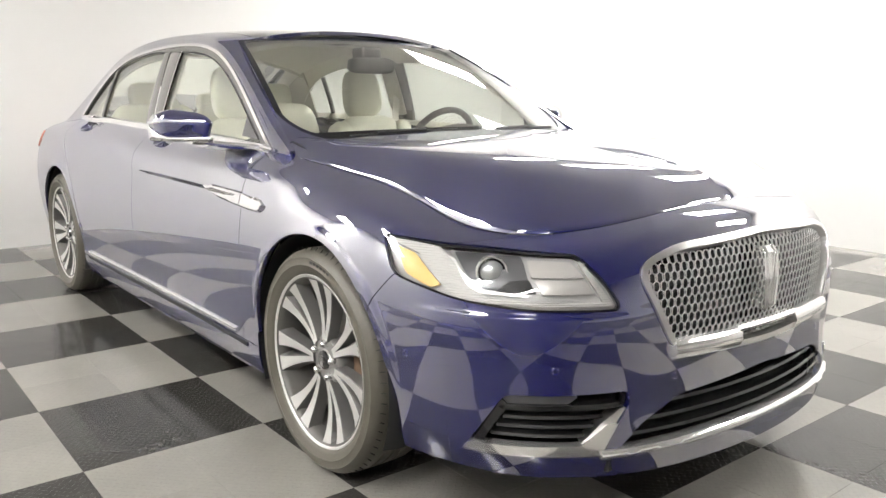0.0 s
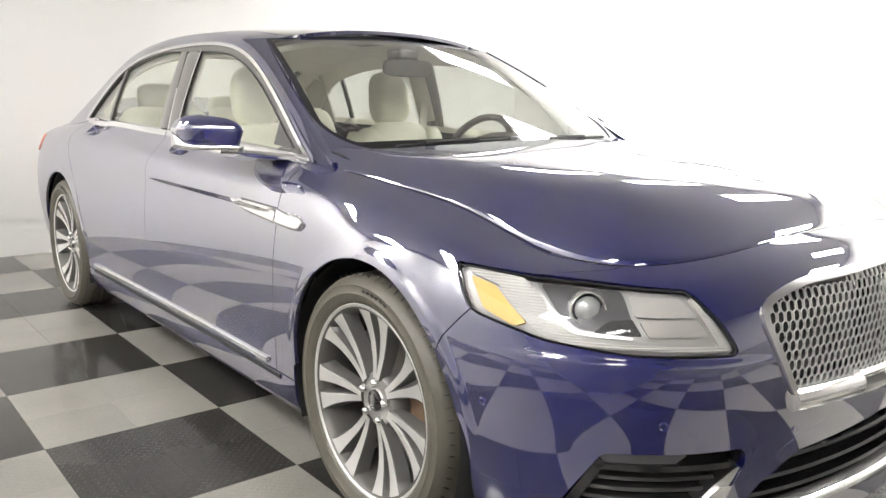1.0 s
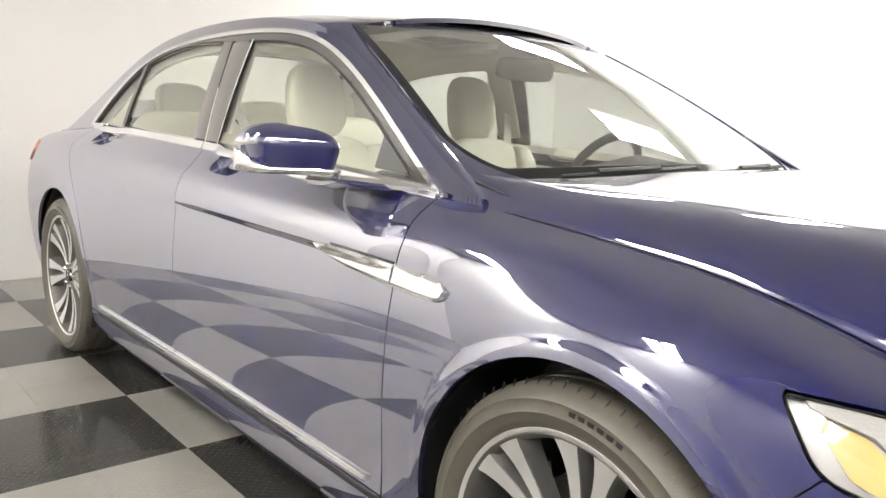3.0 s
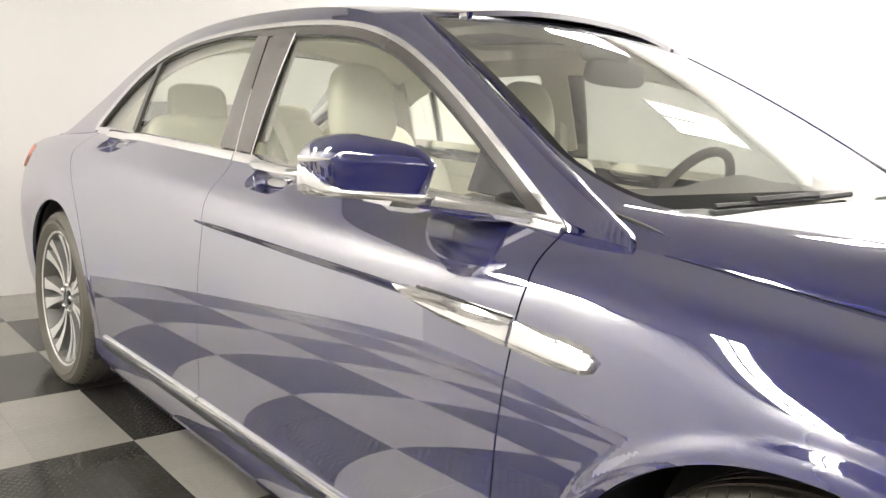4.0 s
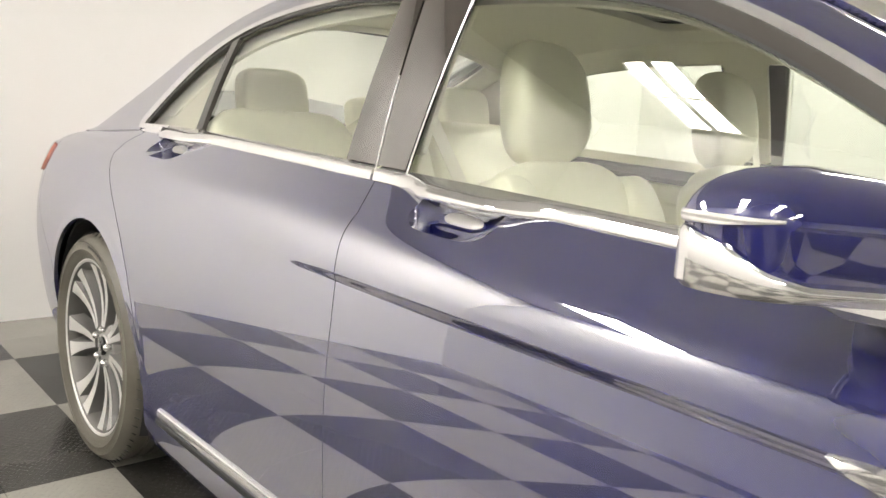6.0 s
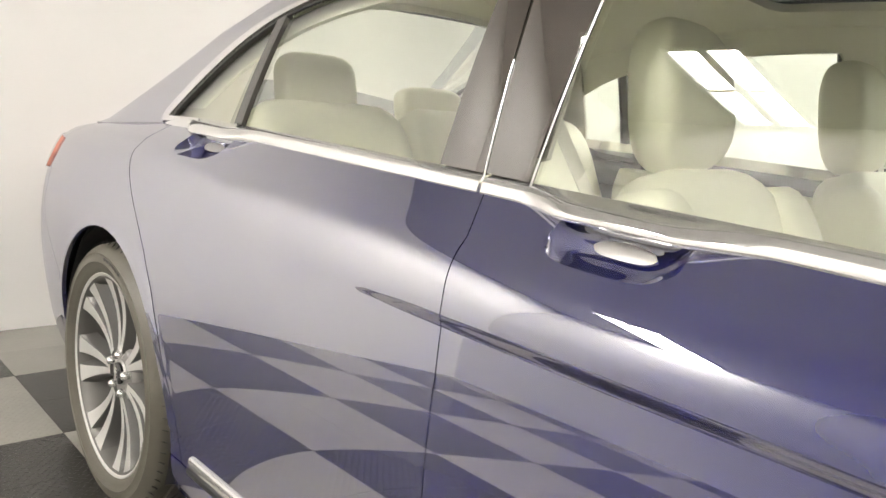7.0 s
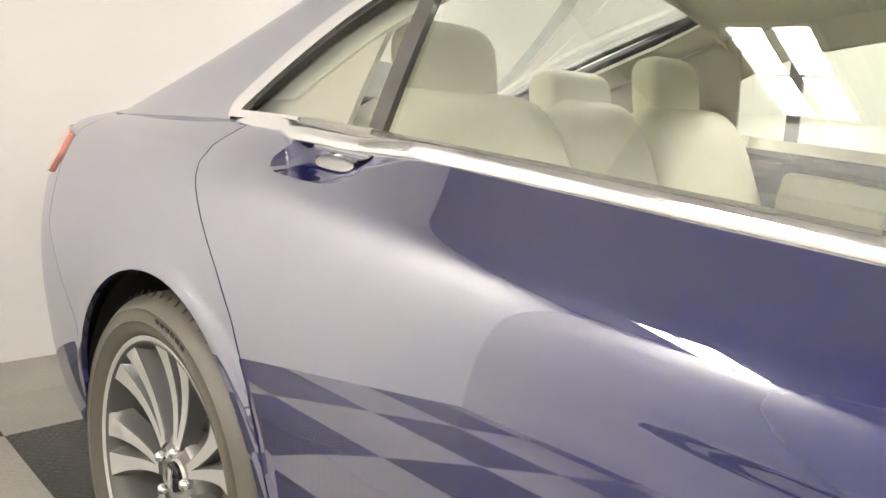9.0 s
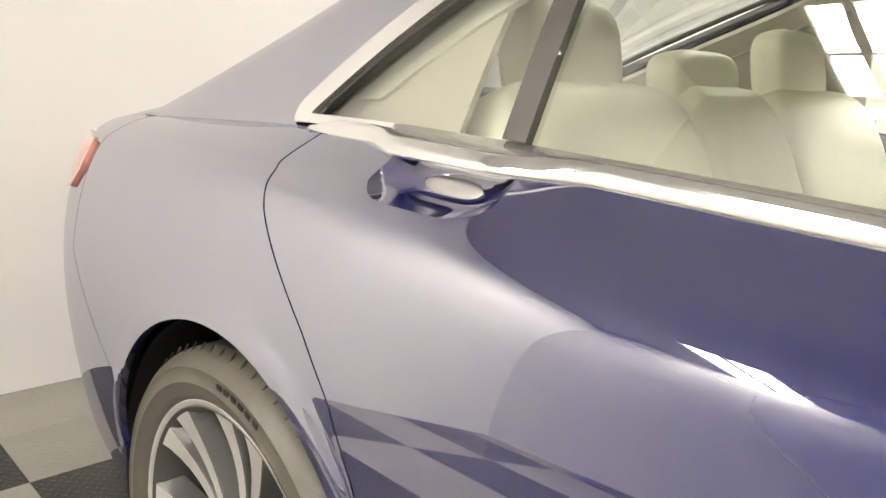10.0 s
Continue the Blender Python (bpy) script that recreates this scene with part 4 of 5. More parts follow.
# ---- trim on the flanks ----
def strip_on_skin(bm, side, top, bottom, s0, s1, n, height, dome=0.6, wedge=0.0):
    """A raised strip between two lines (height by s) on the flank."""
    rings = []
    for s in np.linspace(s0, s1, n):
        zt, zb = top(s), bottom(s)
        ring = []
        for k in np.linspace(0, 1, 7):
            z = zb + (zt - zb) * k
            bulge = height * ((1 - (2 * k - 1) ** 4) * dome + (1 - dome) * (1 if 0 < k < 1 else 0)) + wedge * (1 - k)
            p, nrm = skin(s, z, bulge)
            ring.append(flipped(p, side))
        for k in (1, 0):
            p, nrm = skin(s, zb + (zt - zb) * k, -0.006)
            ring.append(flipped(p, side))
        rings.append(ring)
    loft(bm, rings)


for side, door_f, door_r, fen in ((-1, front_doors[0], rear_doors[0], fenders[0]), (1, front_doors[1], rear_doors[1], fenders[1])):
    # bright strip low on the doors, in two lengths, and the dark joint below it
    for s0, s1, door in ((-0.588, -1.712, door_f), (-1.722, -2.478, door_r)):
        bm = bmesh.new()
        strip_on_skin(bm, side, lambda s: 0.327, lambda s: 0.303 + 0.004 * (s + 1.5), s0, s1, 24, 0.009)
        part("sill_chrome", bm, CHROME, door, "bright chrome strip low on the door")
    bm = bmesh.new()
    strip_on_skin(bm, side, lambda s: 0.292, lambda s: 0.274, -0.50, -2.50, 40, 0.004)
    part("sill_joint", bm, RUBBER, car)
    # trim spear across fender and door
    tip_top = lambda s: float(np.interp(s, [-0.835, -0.80, -0.70, -0.50, -0.36, -0.340], [0.829, 0.832, 0.832, 0.826, 0.818, 0.803]))
    tip_bot = lambda s: float(np.interp(s, [-0.835, -0.815, -0.78, -0.70, -0.55, -0.42, -0.365, -0.345, -0.340], [0.826, 0.812, 0.799, 0.787, 0.778, 0.773, 0.774, 0.783, 0.798]))
    for s0, s1, owner in ((-0.835, -0.524, door_f), (-0.516, -0.340, fen)):
        bm = bmesh.new()
        strip_on_skin(bm, side, lambda s: tip_top(s) - 0.003 * (1 if s < -0.42 else 0), tip_bot, s0, s1, 26, 0.005, dome=0.12, wedge=0.007)
        part("spear_trim", bm, CHROME, owner, "bright chrome spear trim", smooth=35)
        if owner is door_f:
            bm = bmesh.new()
            strip_on_skin(bm, side, lambda s: tip_top(s) + 0.002, lambda s: tip_top(s) - 0.003, -0.77, s1, 20, 0.003)
            part("spear_slot", bm, BLACK, owner)

    # belt chrome with the swell over each handle
    def swell(x):
        return float(0.030 * sum(step(x, a - 0.20, a - 0.08) * (1 - step(x, a + 0.06, a + 0.20)) for a in GRIPS))

    for x0, x1, door in ((-0.535, -1.800, door_f), (-1.808, -3.035, door_r)):
        bm = bmesh.new()
        rings = []
        for x in np.linspace(x0, x1, 90):
            y, z, w = float(belt_y(x)), float(belt_z(x)), swell(x)
            tip = min(1.0, max(0.25, (x + 3.06) / 0.10))
            sec = [(-0.012, 0.0190), (0.002, 0.0140), (0.0065 + 0.4 * w, 0.0095), (0.0085 + 0.7 * w, 0.004), (0.0100 + 0.95 * w, -0.002), (0.0115 + 1.05 * w, -0.0085 - 0.1 * w),
                   (0.009 + w, -0.0120 - 0.12 * w), (0.003 + 0.6 * w, -0.0135 - 0.12 * w), (-0.012, -0.013)]
            rings.append([(x, side * (y + a), z + b * tip) for a, b in sec])
        loft(bm, rings)
        part("belt_chrome", bm, CHROME, door, "chrome moulding along the window sill", smooth=75)
        bm = bmesh.new()
        tube(bm, [(x, side * (float(belt_y(x)) + 0.010 + 0.2 * swell(x)), float(belt_z(x)) - 0.0155) for x in np.linspace(x0, x1, 60)], 0.0030, 6)
        part("belt_seal", bm, RUBBER, door)
    # handles: a painted scoop under the swell, with a bright pad in it
    for a, door in zip(GRIPS, (door_f, door_r)):
        bm = bmesh.new()
        rings = []
        for k in np.linspace(-1, 1, 41):
            x, low_z = grip_edge(a, k)
            e = (1 - abs(k) ** 8) ** 0.5
            y, z = float(belt_y(x)), float(belt_z(x))
            arc = float(np.interp(x, LINE[_side, 0], ARC[_side]))
            ring = []
            for m, o in ((0.0, 0.012), (0.12, 0.004), (0.28, 0.003), (0.45, 0.006), (0.6, 0.014), (0.75, 0.026), (0.88, 0.041), (1.0, None)):
                zz = z - 0.004 + (low_z - z + 0.004) * m
                on = skin(arc, zz, 0.0)[0].y
                ring.append((x, side * (on if o is None else on * (1 - e) + min(y + o, on) * e), zz))
            rings.append(ring)
        loft(bm, rings, closed=False)
        grip = part("door_handle", bm, PAINT, door, "deep blue scooped door grip under the chrome", smooth=60)
        bm = bmesh.new()
        rings = []
        for k in np.linspace(-1, 1, 17):
            e = max(1 - k * k, 0) ** 0.45
            x = a + 0.004 + 0.050 * k
            y, z = float(belt_y(x)) + 0.020, float(belt_z(x)) - 0.041
            rings.append([(x, side * (y + 0.003 * e * math.cos(q) - 0.0085 * e * math.sin(q)), z + (0.0105 * e + 0.0004) * math.sin(q)) for q in np.linspace(0, 2 * math.pi, 14, endpoint=False)])
        loft(bm, rings)
        part("grip_pad", bm, WEB, grip, "polished oval pad of the handle", smooth=60)
    # black corner piece ahead of the front window
    bm = bmesh.new()
    corner = [cabin_at(-0.60, 0.995), cabin_at(-0.80, 1.005), cabin_at(-0.79, 1.11), cabin_at(-0.62, 1.015)]
    rings = [[(p.x, side * (p.y + d), p.z) for p in corner] for d in (-0.018, -0.004)]
    loft(bm, rings)
    part("mirror_sail", bm, BLACK, door_f, "black corner piece of the front window", bevel=0.003)

    # door mirror: domed cap over a wedge-shaped housing, built up in levels
    plan = rounded([(-0.706, 0.894), (-0.846, 1.064), (-0.938, 1.068), (-0.882, 0.888)], 0.042, 8)
    mid_x, mid_y = -0.845, 0.975
    levels = ((0.996, 0.80), (0.999, 0.86), (1.006, 0.89), (1.030, 0.95), (1.050, 0.995), (1.056, 1.01), (1.060, 0.995), (1.070, 0.95), (1.080, 0.87), (1.089, 0.75), (1.096, 0.58), (1.100, 0.38), (1.102, 0.16))
    bm = bmesh.new()
    rings = []
    for z, g in levels:
        lift = lambda x, y: 0.005 * (y - 0.885) / 0.18 * (1 if z > 1.03 else 0) - 0.002 * (1 - (y - 0.885) / 0.18) * (1 if z > 1.06 else 0)
        rings.append([(mid_x + (x - mid_x) * g, side * (mid_y + (y - mid_y) * g), z + lift(x, y)) for x, y in plan])
    loft(bm, rings)
    mirror = part("door_mirror", bm, PAINT, door_f, "body-coloured door mirror on a chrome arm", smooth=28)
    bm = bmesh.new()
    loft(bm, [[(-0.886 - d, side * 0.918, 1.016), (-0.921 - d, side * 1.028, 1.016), (-0.921 - d, side * 1.028, 1.072), (-0.886 - d, side * 0.918, 1.068)] for d in (0.0, 0.006)])
    part("mirror_glass", bm, CHROME, mirror, bevel=0.003)
    # path round the outer side and front face, from the outer rear corner to the inner end
    edge = [Vector(q) for q in plan]
    run = edge[:27][::-1]
    lens_ = [0.0]
    for a, b in zip(run, run[1:]):
        lens_.append(lens_[-1] + (b - a).length)

    def on_run(d, out, z):
        i = min(max(int(np.searchsorted(lens_, d)), 1), len(run) - 1)
        a, b = run[i - 1], run[i]
        w = (d - lens_[i - 1]) / max(b_len(a, b), 1e-6)
        q = a.lerp(b, w)
        n = Vector((q.x - mid_x, q.y - mid_y)).normalized()
        q = q + n * out
        return (q.x, side * q.y, z)

    def b_len(a, b):
        return (b - a).length

    total = lens_[-1]
    bm = bmesh.new()
    rings = []
    for d in np.linspace(0.004, total - 0.004, 48):
        zc = float(np.interp(d, [0, 0.045, 0.085, 0.115, 0.15, total], [1.049, 1.047, 1.034, 1.018, 1.009, 1.006]))
        rings.append([on_run(d, 0.0005, zc), on_run(d, 0.0035, zc - 0.004), on_run(d, 0.0035, (zc + 0.998) / 2), on_run(d, 0.0030, 1.000), on_run(d, -0.004, 0.993), on_run(d, -0.04, 0.991), on_run(d, -0.04, 0.998)])
    loft(bm, rings)
    part("mirror_blade", bm, CHROME, mirror, "sweeping chrome blade under the mirror", smooth=40)
    bm = bmesh.new()
    rings = []
    for d in np.linspace(0.008, 0.125, 14):
        z0 = float(np.interp(d, [0, 0.07, 0.125], [1.051, 1.053, 1.060]))
        rings.append([on_run(d, 0.002, 1.0625), on_run(d, 0.0035, (z0 + 1.0625) / 2), on_run(d, 0.002, z0), on_run(d, -0.01, z0), on_run(d, -0.01, 1.0625)])
    loft(bm, rings)
    part("turn_lamp", bm, WHITELAMP, mirror, "clear turn-signal strip")
    # arm
    bm = bmesh.new()
    rings = []
    for y, x0, x1, z in ((0.955, -0.865, -0.775, 0.990), (0.91, -0.87, -0.735, 0.987), (0.86, -0.87, -0.695, 0.982), (0.82, -0.86, -0.655, 0.978), (0.778, -0.84, -0.60, 0.974)):
        rings.append([(x1 - 0.008, side * y, z + 0.009), (x1, side * y, z), (x1 - 0.010, side * y, z - 0.009), (x0, side * y, z - 0.008), (x0, side * y, z + 0.008)])
    loft(bm, rings)
    part("mirror_arm", bm, CHROME, mirror, "chrome mirror arm", smooth=40)
    # foot that carries the mirror
    bm = bmesh.new()
    rings = []
    for y, x0, x1, z0, z1 in ((0.765, -0.870, -0.64, 0.950, 0.972), (0.83, -0.865, -0.66, 0.951, 0.974), (0.875, -0.86, -0.68, 0.956, 0.977), (0.92, -0.86, -0.71, 0.966, 0.982)):
        m = (x0 + x1) / 2
        rings.append([(x0, side * y, z0 + 0.010), (x0 + 0.03, side * y, z0), (x1 - 0.05, side * y, z0 + 0.003), (x1, side * y, z0 + 0.014), (x1, side * y, z1), (x0, side * y, z1)])
    loft(bm, rings)
    part("mirror_foot", bm, PAINT, mirror, smooth=30, bevel=0.006)


# ---- nose: lamps, grilles ----
nose_skin = WALL.clip(S(WALL) - 0.25)
lamp_cut = nose_skin.clip(headlamp_depth(nose_skin) - 0.002)
lamps = both(lamp_cut.moved(-0.020), "headlamp", HOUSING, "clear headlamp with pale amber corner and chrome projector", -0.017)


def zone(sheet, shape, depth):
    return sheet.clip(hole(sheet, shape)).moved(depth)


def under(sheets, lamp_pair, name, mat, label="", fold=0.02):
    return [s.part(name, mat, o, label, fold) for s, o in zip((sheets.mirrored(), sheets), lamp_pair)]


lens_obs = under(lamp_cut.moved(-0.001), lamps, "lamp_lens", LENS, "clear headlamp lens", 0)
for o in lens_obs:
    o.visible_shadow = False
edge_band = lamp_cut.clip(0.0034 - headlamp_depth(lamp_cut)).moved(-0.0015)
under(edge_band, lamps, "lamp_gasket", RUBBER, "", 0.006)
amber = zone(lamp_cut, rounded([(0.378, 0.772), (0.450, 0.757), (0.548, 0.690), (0.52, 0.678), (0.436, 0.706)], 0.008), -0.008)
under(amber, lamps, "amber_reflector", AMBER, "pale amber side reflector", 0.012)
guide = zone(lamp_cut, rounded([(0.36, 0.790), (0.515, 0.777), (0.575, 0.742), (0.625, 0.695), (0.680, 0.668), (0.60, 0.660), (0.556, 0.686), (0.458, 0.759), (0.375, 0.777)], 0.006), -0.007)
under(guide, lamps, "light_guide", WHITELAMP, "white daytime light strip", 0.012)
run_low = zone(lamp_cut, rounded([(0.655, 0.672), (0.70, 0.665), (0.985, 0.657), (0.925, 0.757), (0.936, 0.760), (1.012, 0.648), (0.70, 0.654), (0.62, 0.658)], 0.004), -0.008)
under(run_low, lamps, "light_strip", WHITELAMP, "thin white strip along the lamp", 0.012)
fin = zone(lamp_cut, rounded([(0.535, 0.770), (0.548, 0.772), (0.605, 0.722), (0.665, 0.686), (0.790, 0.679), (0.790, 0.673), (0.655, 0.678), (0.592, 0.716)], 0.003), -0.008)
under(fin, lamps, "bezel_edge", SATIN, "bright edge round the projector", 0.012)
bezel = zone(lamp_cut, rounded([(0.555, 0.775), (0.612, 0.722), (0.668, 0.690), (0.80, 0.684), (0.772, 0.755), (0.76, 0.772)], 0.01), -0.017)
under(bezel, lamps, "lamp_bezel", SILVER, "grey metal lamp bezel", 0.002)
shade = zone(lamp_cut, rounded([(0.735, 0.712), (0.790, 0.716), (0.812, 0.682), (0.700, 0.684)], 0.004), -0.014)
under(shade, lamps, "lamp_shade", PLASTIC, "dark grey lamp shade", 0.004)
for q in ([(0.782, 0.760), (0.905, 0.757), (0.940, 0.719), (0.797, 0.720)], [(0.805, 0.714), (0.940, 0.713), (0.962, 0.680), (0.826, 0.680)]):
    blk = zone(lamp_cut, rounded(q, 0.005), -0.010)
    under(blk, lamps, "reflector_block", BLOCK, "bright ribbed reflector block", 0.009)
for side, lamp in zip((-1, 1), lamps):
    c, n = skin(0.683, 0.731, -0.014)
    rot = Vector((0, -1, 0)).rotation_difference(Vector((0.80, 0.58, 0.10))).to_matrix().to_4x4()
    for name, prof, mat in (("projector_ring", [(0.041, 0.02), (0.0415, -0.004), (0.0390, -0.009), (0.0350, -0.005), (0.0340, 0.01)], CHROME),
                            ("projector_iris", [(0.0345, 0.006), (0.0335, -0.001), (0.0295, -0.002), (0.0290, 0.008)], BLACK),
                            ("projector_lens", [(0.0, -0.014), (0.012, -0.012), (0.022, -0.007), (0.030, 0.004)], BULB)):
        bm = bmesh.new()
        turned(bm, prof, 40)
        bm.transform(Matrix.Translation(c) @ rot)
        if side < 0:
            bm.transform(Matrix.Diagonal((1, -1, 1, 1)))
        part(name, bm, mat, lamp, "chrome ring of the projector" if mat is CHROME else "")

# upper grille: chrome frame, woven links, shield, lower bar
grille_zone = WALL.clip(hole(WALL, GRILLE))
back_plate = grille_zone.moved(-0.045)
grille = back_plate.joined(back_plate.mirrored()).part("grille", BLACK, car, "chrome woven-mesh grille with a broad chrome frame", 0)
frame_z = WALL.clip(0.0080 - np.abs(hole(WALL, GRILLE) - 0.003)).moved(0.008)
frame_z.joined(frame_z.mirrored()).part("grille_frame", SATIN, grille, "polished chrome grille surround", 0.045)
bm = bmesh.new()
# upright wires that swing together and apart in turn, so that long six-sided cells stay open
COL, ROW, SWING = 0.0118, 0.046, 0.0034
for side in (-1, 1):
    for i in range(int((NOSE - 1.05) / COL) + 1):
        sign, run = (1 if i % 2 else -1), []
        for j in range(-1, 9):
            for dz, way in ((0.0, 1), (0.40, 1), (0.5, -1), (0.90, -1)):
                z = 0.492 + ROW * (j + dz)
                q = min(NOSE - COL * (i + 0.5) + sign * way * SWING, NOSE - 0.001)
                if inside(np.array([(q, z)]), GRILLE)[0] > 0.004:
                    run.append(flipped(skin(q, z, -0.014)[0], side))
                elif len(run) > 1:
                    tube(bm, run, 0.0023, 5)
                    run = []
                else:
                    run = []
        if len(run) > 1:
            tube(bm, run, 0.0023, 5)
part("grille_mesh", bm, LINKS, grille, "bright woven metal links", smooth=60)
bm = bmesh.new()
cx = float(skin(NOSE - 0.002, 0.65)[0].x)
rings = []
for z, w, d in ((0.572, 0.020, 0.0), (0.585, 0.030, 0.010), (0.66, 0.034, 0.013), (0.735, 0.034, 0.010), (0.752, 0.028, 0.002)):
    x = float(skin(NOSE - 0.002, z)[0].x) + d
    rings.append([(x - 0.03, -w, z), (x - 0.002, -w, z), (x + 0.004, -w * 0.72, z), (x - 0.004, -w * 0.60, z), (x - 0.004, w * 0.60, z), (x + 0.004, w * 0.72, z), (x - 0.002, w, z), (x - 0.03, w, z)])
loft(bm, rings)
part("shield", bm, CHROME, grille, "plain chrome shield in the grille", bevel=0.002)
bm = bmesh.new()
box(bm, cx - 0.01, cx + 0.014, -0.0045, 0.0045, 0.590, 0.735)
part("shield_bar", bm, CHROME, grille, bevel=0.002)
for side in (-1, 1):
    bm = bmesh.new()
    rings = []
    for s in np.linspace(1.185, NOSE - 0.14, 26):
        k = (s - 1.185) / (NOSE - 0.14 - 1.185)
        zt = 0.548 - 0.004 * k
        zb = 0.492 - 0.002 * k
        ring = []
        for q, o in ((0, 0.004), (0.15, 0.016), (0.5, 0.022), (0.85, 0.016), (1, 0.000), (1, -0.03), (0, -0.03)):
            p, n = skin(s, zb + (zt - zb) * q, o)
            ring.append(flipped(p, side))
        rings.append(ring)
    loft(bm, rings)
    part("grille_bar", bm, CHROME, grille, "broad chrome bar below the mesh", smooth=50)
bm = bmesh.new()
rings = []
for y in np.linspace(-0.15, 0.15, 15):
    x = float(skin(NOSE - abs(y) - 0.001, 0.53)[0].x)
    rings.append([(x + 0.012, y, 0.534), (x + 0.016, y, 0.542), (x + 0.008, y, 0.552), (x - 0.03, y, 0.552), (x - 0.03, y, 0.534)])
loft(bm, rings)
part("grille_bar", bm, CHROME, grille, "slim chrome link of the bar", smooth=50)

# lower intake: dark recess, slats, chrome lip
low = WALL.clip(hole(WALL, LOWER) + 0.004)
low = low.moved(-0.055)
intake = low.joined(low.mirrored()).part("lower_intake", BLACK, car, "black lower intake with slats over a chrome lip", 0)
for z, d in ((0.305, -0.02), (0.340, -0.018), (0.378, -0.018)):
    bm = bmesh.new()
    for side in (-1, 1):
        rings = []
        s0 = float(np.interp(z, [0.27, 0.335, 0.40], [1.04, 1.11, 1.24]))
        for s in np.linspace(s0, NOSE, 30):
            ring = []
            for dz, o in ((-0.007, d), (-0.003, d + 0.008), (0.005, d + 0.006), (0.007, d - 0.03), (-0.007, d - 0.03)):
                p, n = skin(min(s, NOSE - 1e-4), z + dz, o)
                ring.append(flipped(p, side))
            rings.append(ring)
        loft(bm, rings)
    part("slat", bm, BLACK, intake)
bm = bmesh.new()
for side in (-1, 1):
    rings = []
    for s in np.linspace(0.985, NOSE, 40):
        ring = []
        zc = 0.262 + 0.012 * math.sin(math.pi / 2 * (s - 0.985) / (NOSE - 0.985))
        for dz, o in ((-0.012, 0.000), (-0.009, 0.010), (0.0, 0.016), (0.010, 0.011), (0.013, 0.0), (0.012, -0.03), (-0.012, -0.03)):
            p, n = skin(min(s, NOSE - 1e-4), zc + dz, o)
            ring.append(flipped(p, side))
        rings.append(ring)
    loft(bm, rings)
part("chrome_lip", bm, CHROME, intake, "polished chrome lip", smooth=60)

# fog-lamp pockets
fog_cut = WALL.clip(hole(WALL, FOG) + 0.003)
pockets = both(fog_cut.moved(-0.05), "fog_pocket", BLACK, "gloss black bumper pocket with fog lamp and chrome blade", 0)
for name, shape, d, mat, label, fold in (
        ("fog_lamp", [(0.735, 0.420), (0.722, 0.398), (0.90, 0.398), (0.93, 0.420)], -0.014, SILVER, "clear slim fog lamp", 0.03),
        ("pocket_brow", [(0.640, 0.275), (0.728, 0.412), (0.742, 0.398), (0.668, 0.275)], -0.004, BLACK, "", 0.04),
        ("pocket_shelf", [(0.715, 0.397), (0.722, 0.385), (1.03, 0.383), (1.045, 0.397)], -0.004, BLACK, "", 0.04),
        ("chrome_blade", [(0.618, 0.262), (0.640, 0.288), (0.93, 0.290), (1.000, 0.345), (1.030, 0.345), (0.985, 0.262)], 0.004, CHROME, "chrome blade under the pocket", 0.03),
        ("pocket_corner", [(0.93, 0.292), (0.985, 0.345), (1.042, 0.382), (1.055, 0.382), (0.99, 0.292)], -0.004, SATIN, "", 0.04)):
    sh = WALL.clip(hole(WALL, rounded(shape, 0.006))).moved(d)
    for s, o in zip((sh.mirrored(), sh), pockets):
        s.part(name, mat, o, label, fold)
for z in (0.305, 0.330, 0.355):
    for side, o in zip((-1, 1), pockets):
        bm = bmesh.new()
        rings = []
        for s in np.linspace(0.690 + (z - 0.3) * 0.7, 0.955 + (z - 0.3) * 0.8, 14):
            rings.append([flipped(skin(s, z + dz, d)[0], side) for dz, d in ((-0.005, -0.028), (0.0, -0.020), (0.006, -0.024), (0.006, -0.05), (-0.005, -0.05))])
        loft(bm, rings)
        part("slat", bm, PLASTIC, o)
# parking sensors and washer cap
for s, z in ((0.455, 0.495), (0.86, 0.492), (1.20, 0.447)):
    for side in (-1, 1):
        bm = bmesh.new()
        turned(bm, [(0.0, -0.0014), (0.0068, -0.0014), (0.0078, -0.0006), (0.0090, -0.0012), (0.0098, 0.001)], 20)
        p, n = skin(s, z, 0.0005)
        bm.transform(Matrix.Translation(p) @ Vector((0, -1, 0)).rotation_difference(n).to_matrix().to_4x4())
        if side < 0:
            bm.transform(Matrix.Diagonal((1, -1, 1, 1)))
        part("parking_sensor", bm, PAINT, front_bumper)

# ---- inside the car ----
def pad(bm, c, size, power=0.42, turn=(0, 0, 0), n=22, m=14, shape=None):
    """A plump cushion: a superellipsoid of the given half sizes."""
    rot = Euler([radians(a) for a in turn]).to_matrix()
    f = lambda a, p: abs(a) ** p * (1 if a >= 0 else -1)
    rings = []
    for i in range(m + 1):
        v = -math.pi / 2 + math.pi * (0.02 + 0.96 * i / m)
        ring = []
        for j in range(n):
            u = 2 * math.pi * j / n
            p = [size[0] * f(math.cos(v), power) * f(math.cos(u), power), size[1] * f(math.cos(v), power) * f(math.sin(u), power), size[2] * f(math.sin(v), power)]
            if shape:
                p = shape(*p)
            ring.append(Vector(c) + rot @ Vector(p))
        rings.append(ring)
    loft(bm, rings)


def seam_line(bm, pts, r=0.003):
    tube(bm, pts, r, 5)


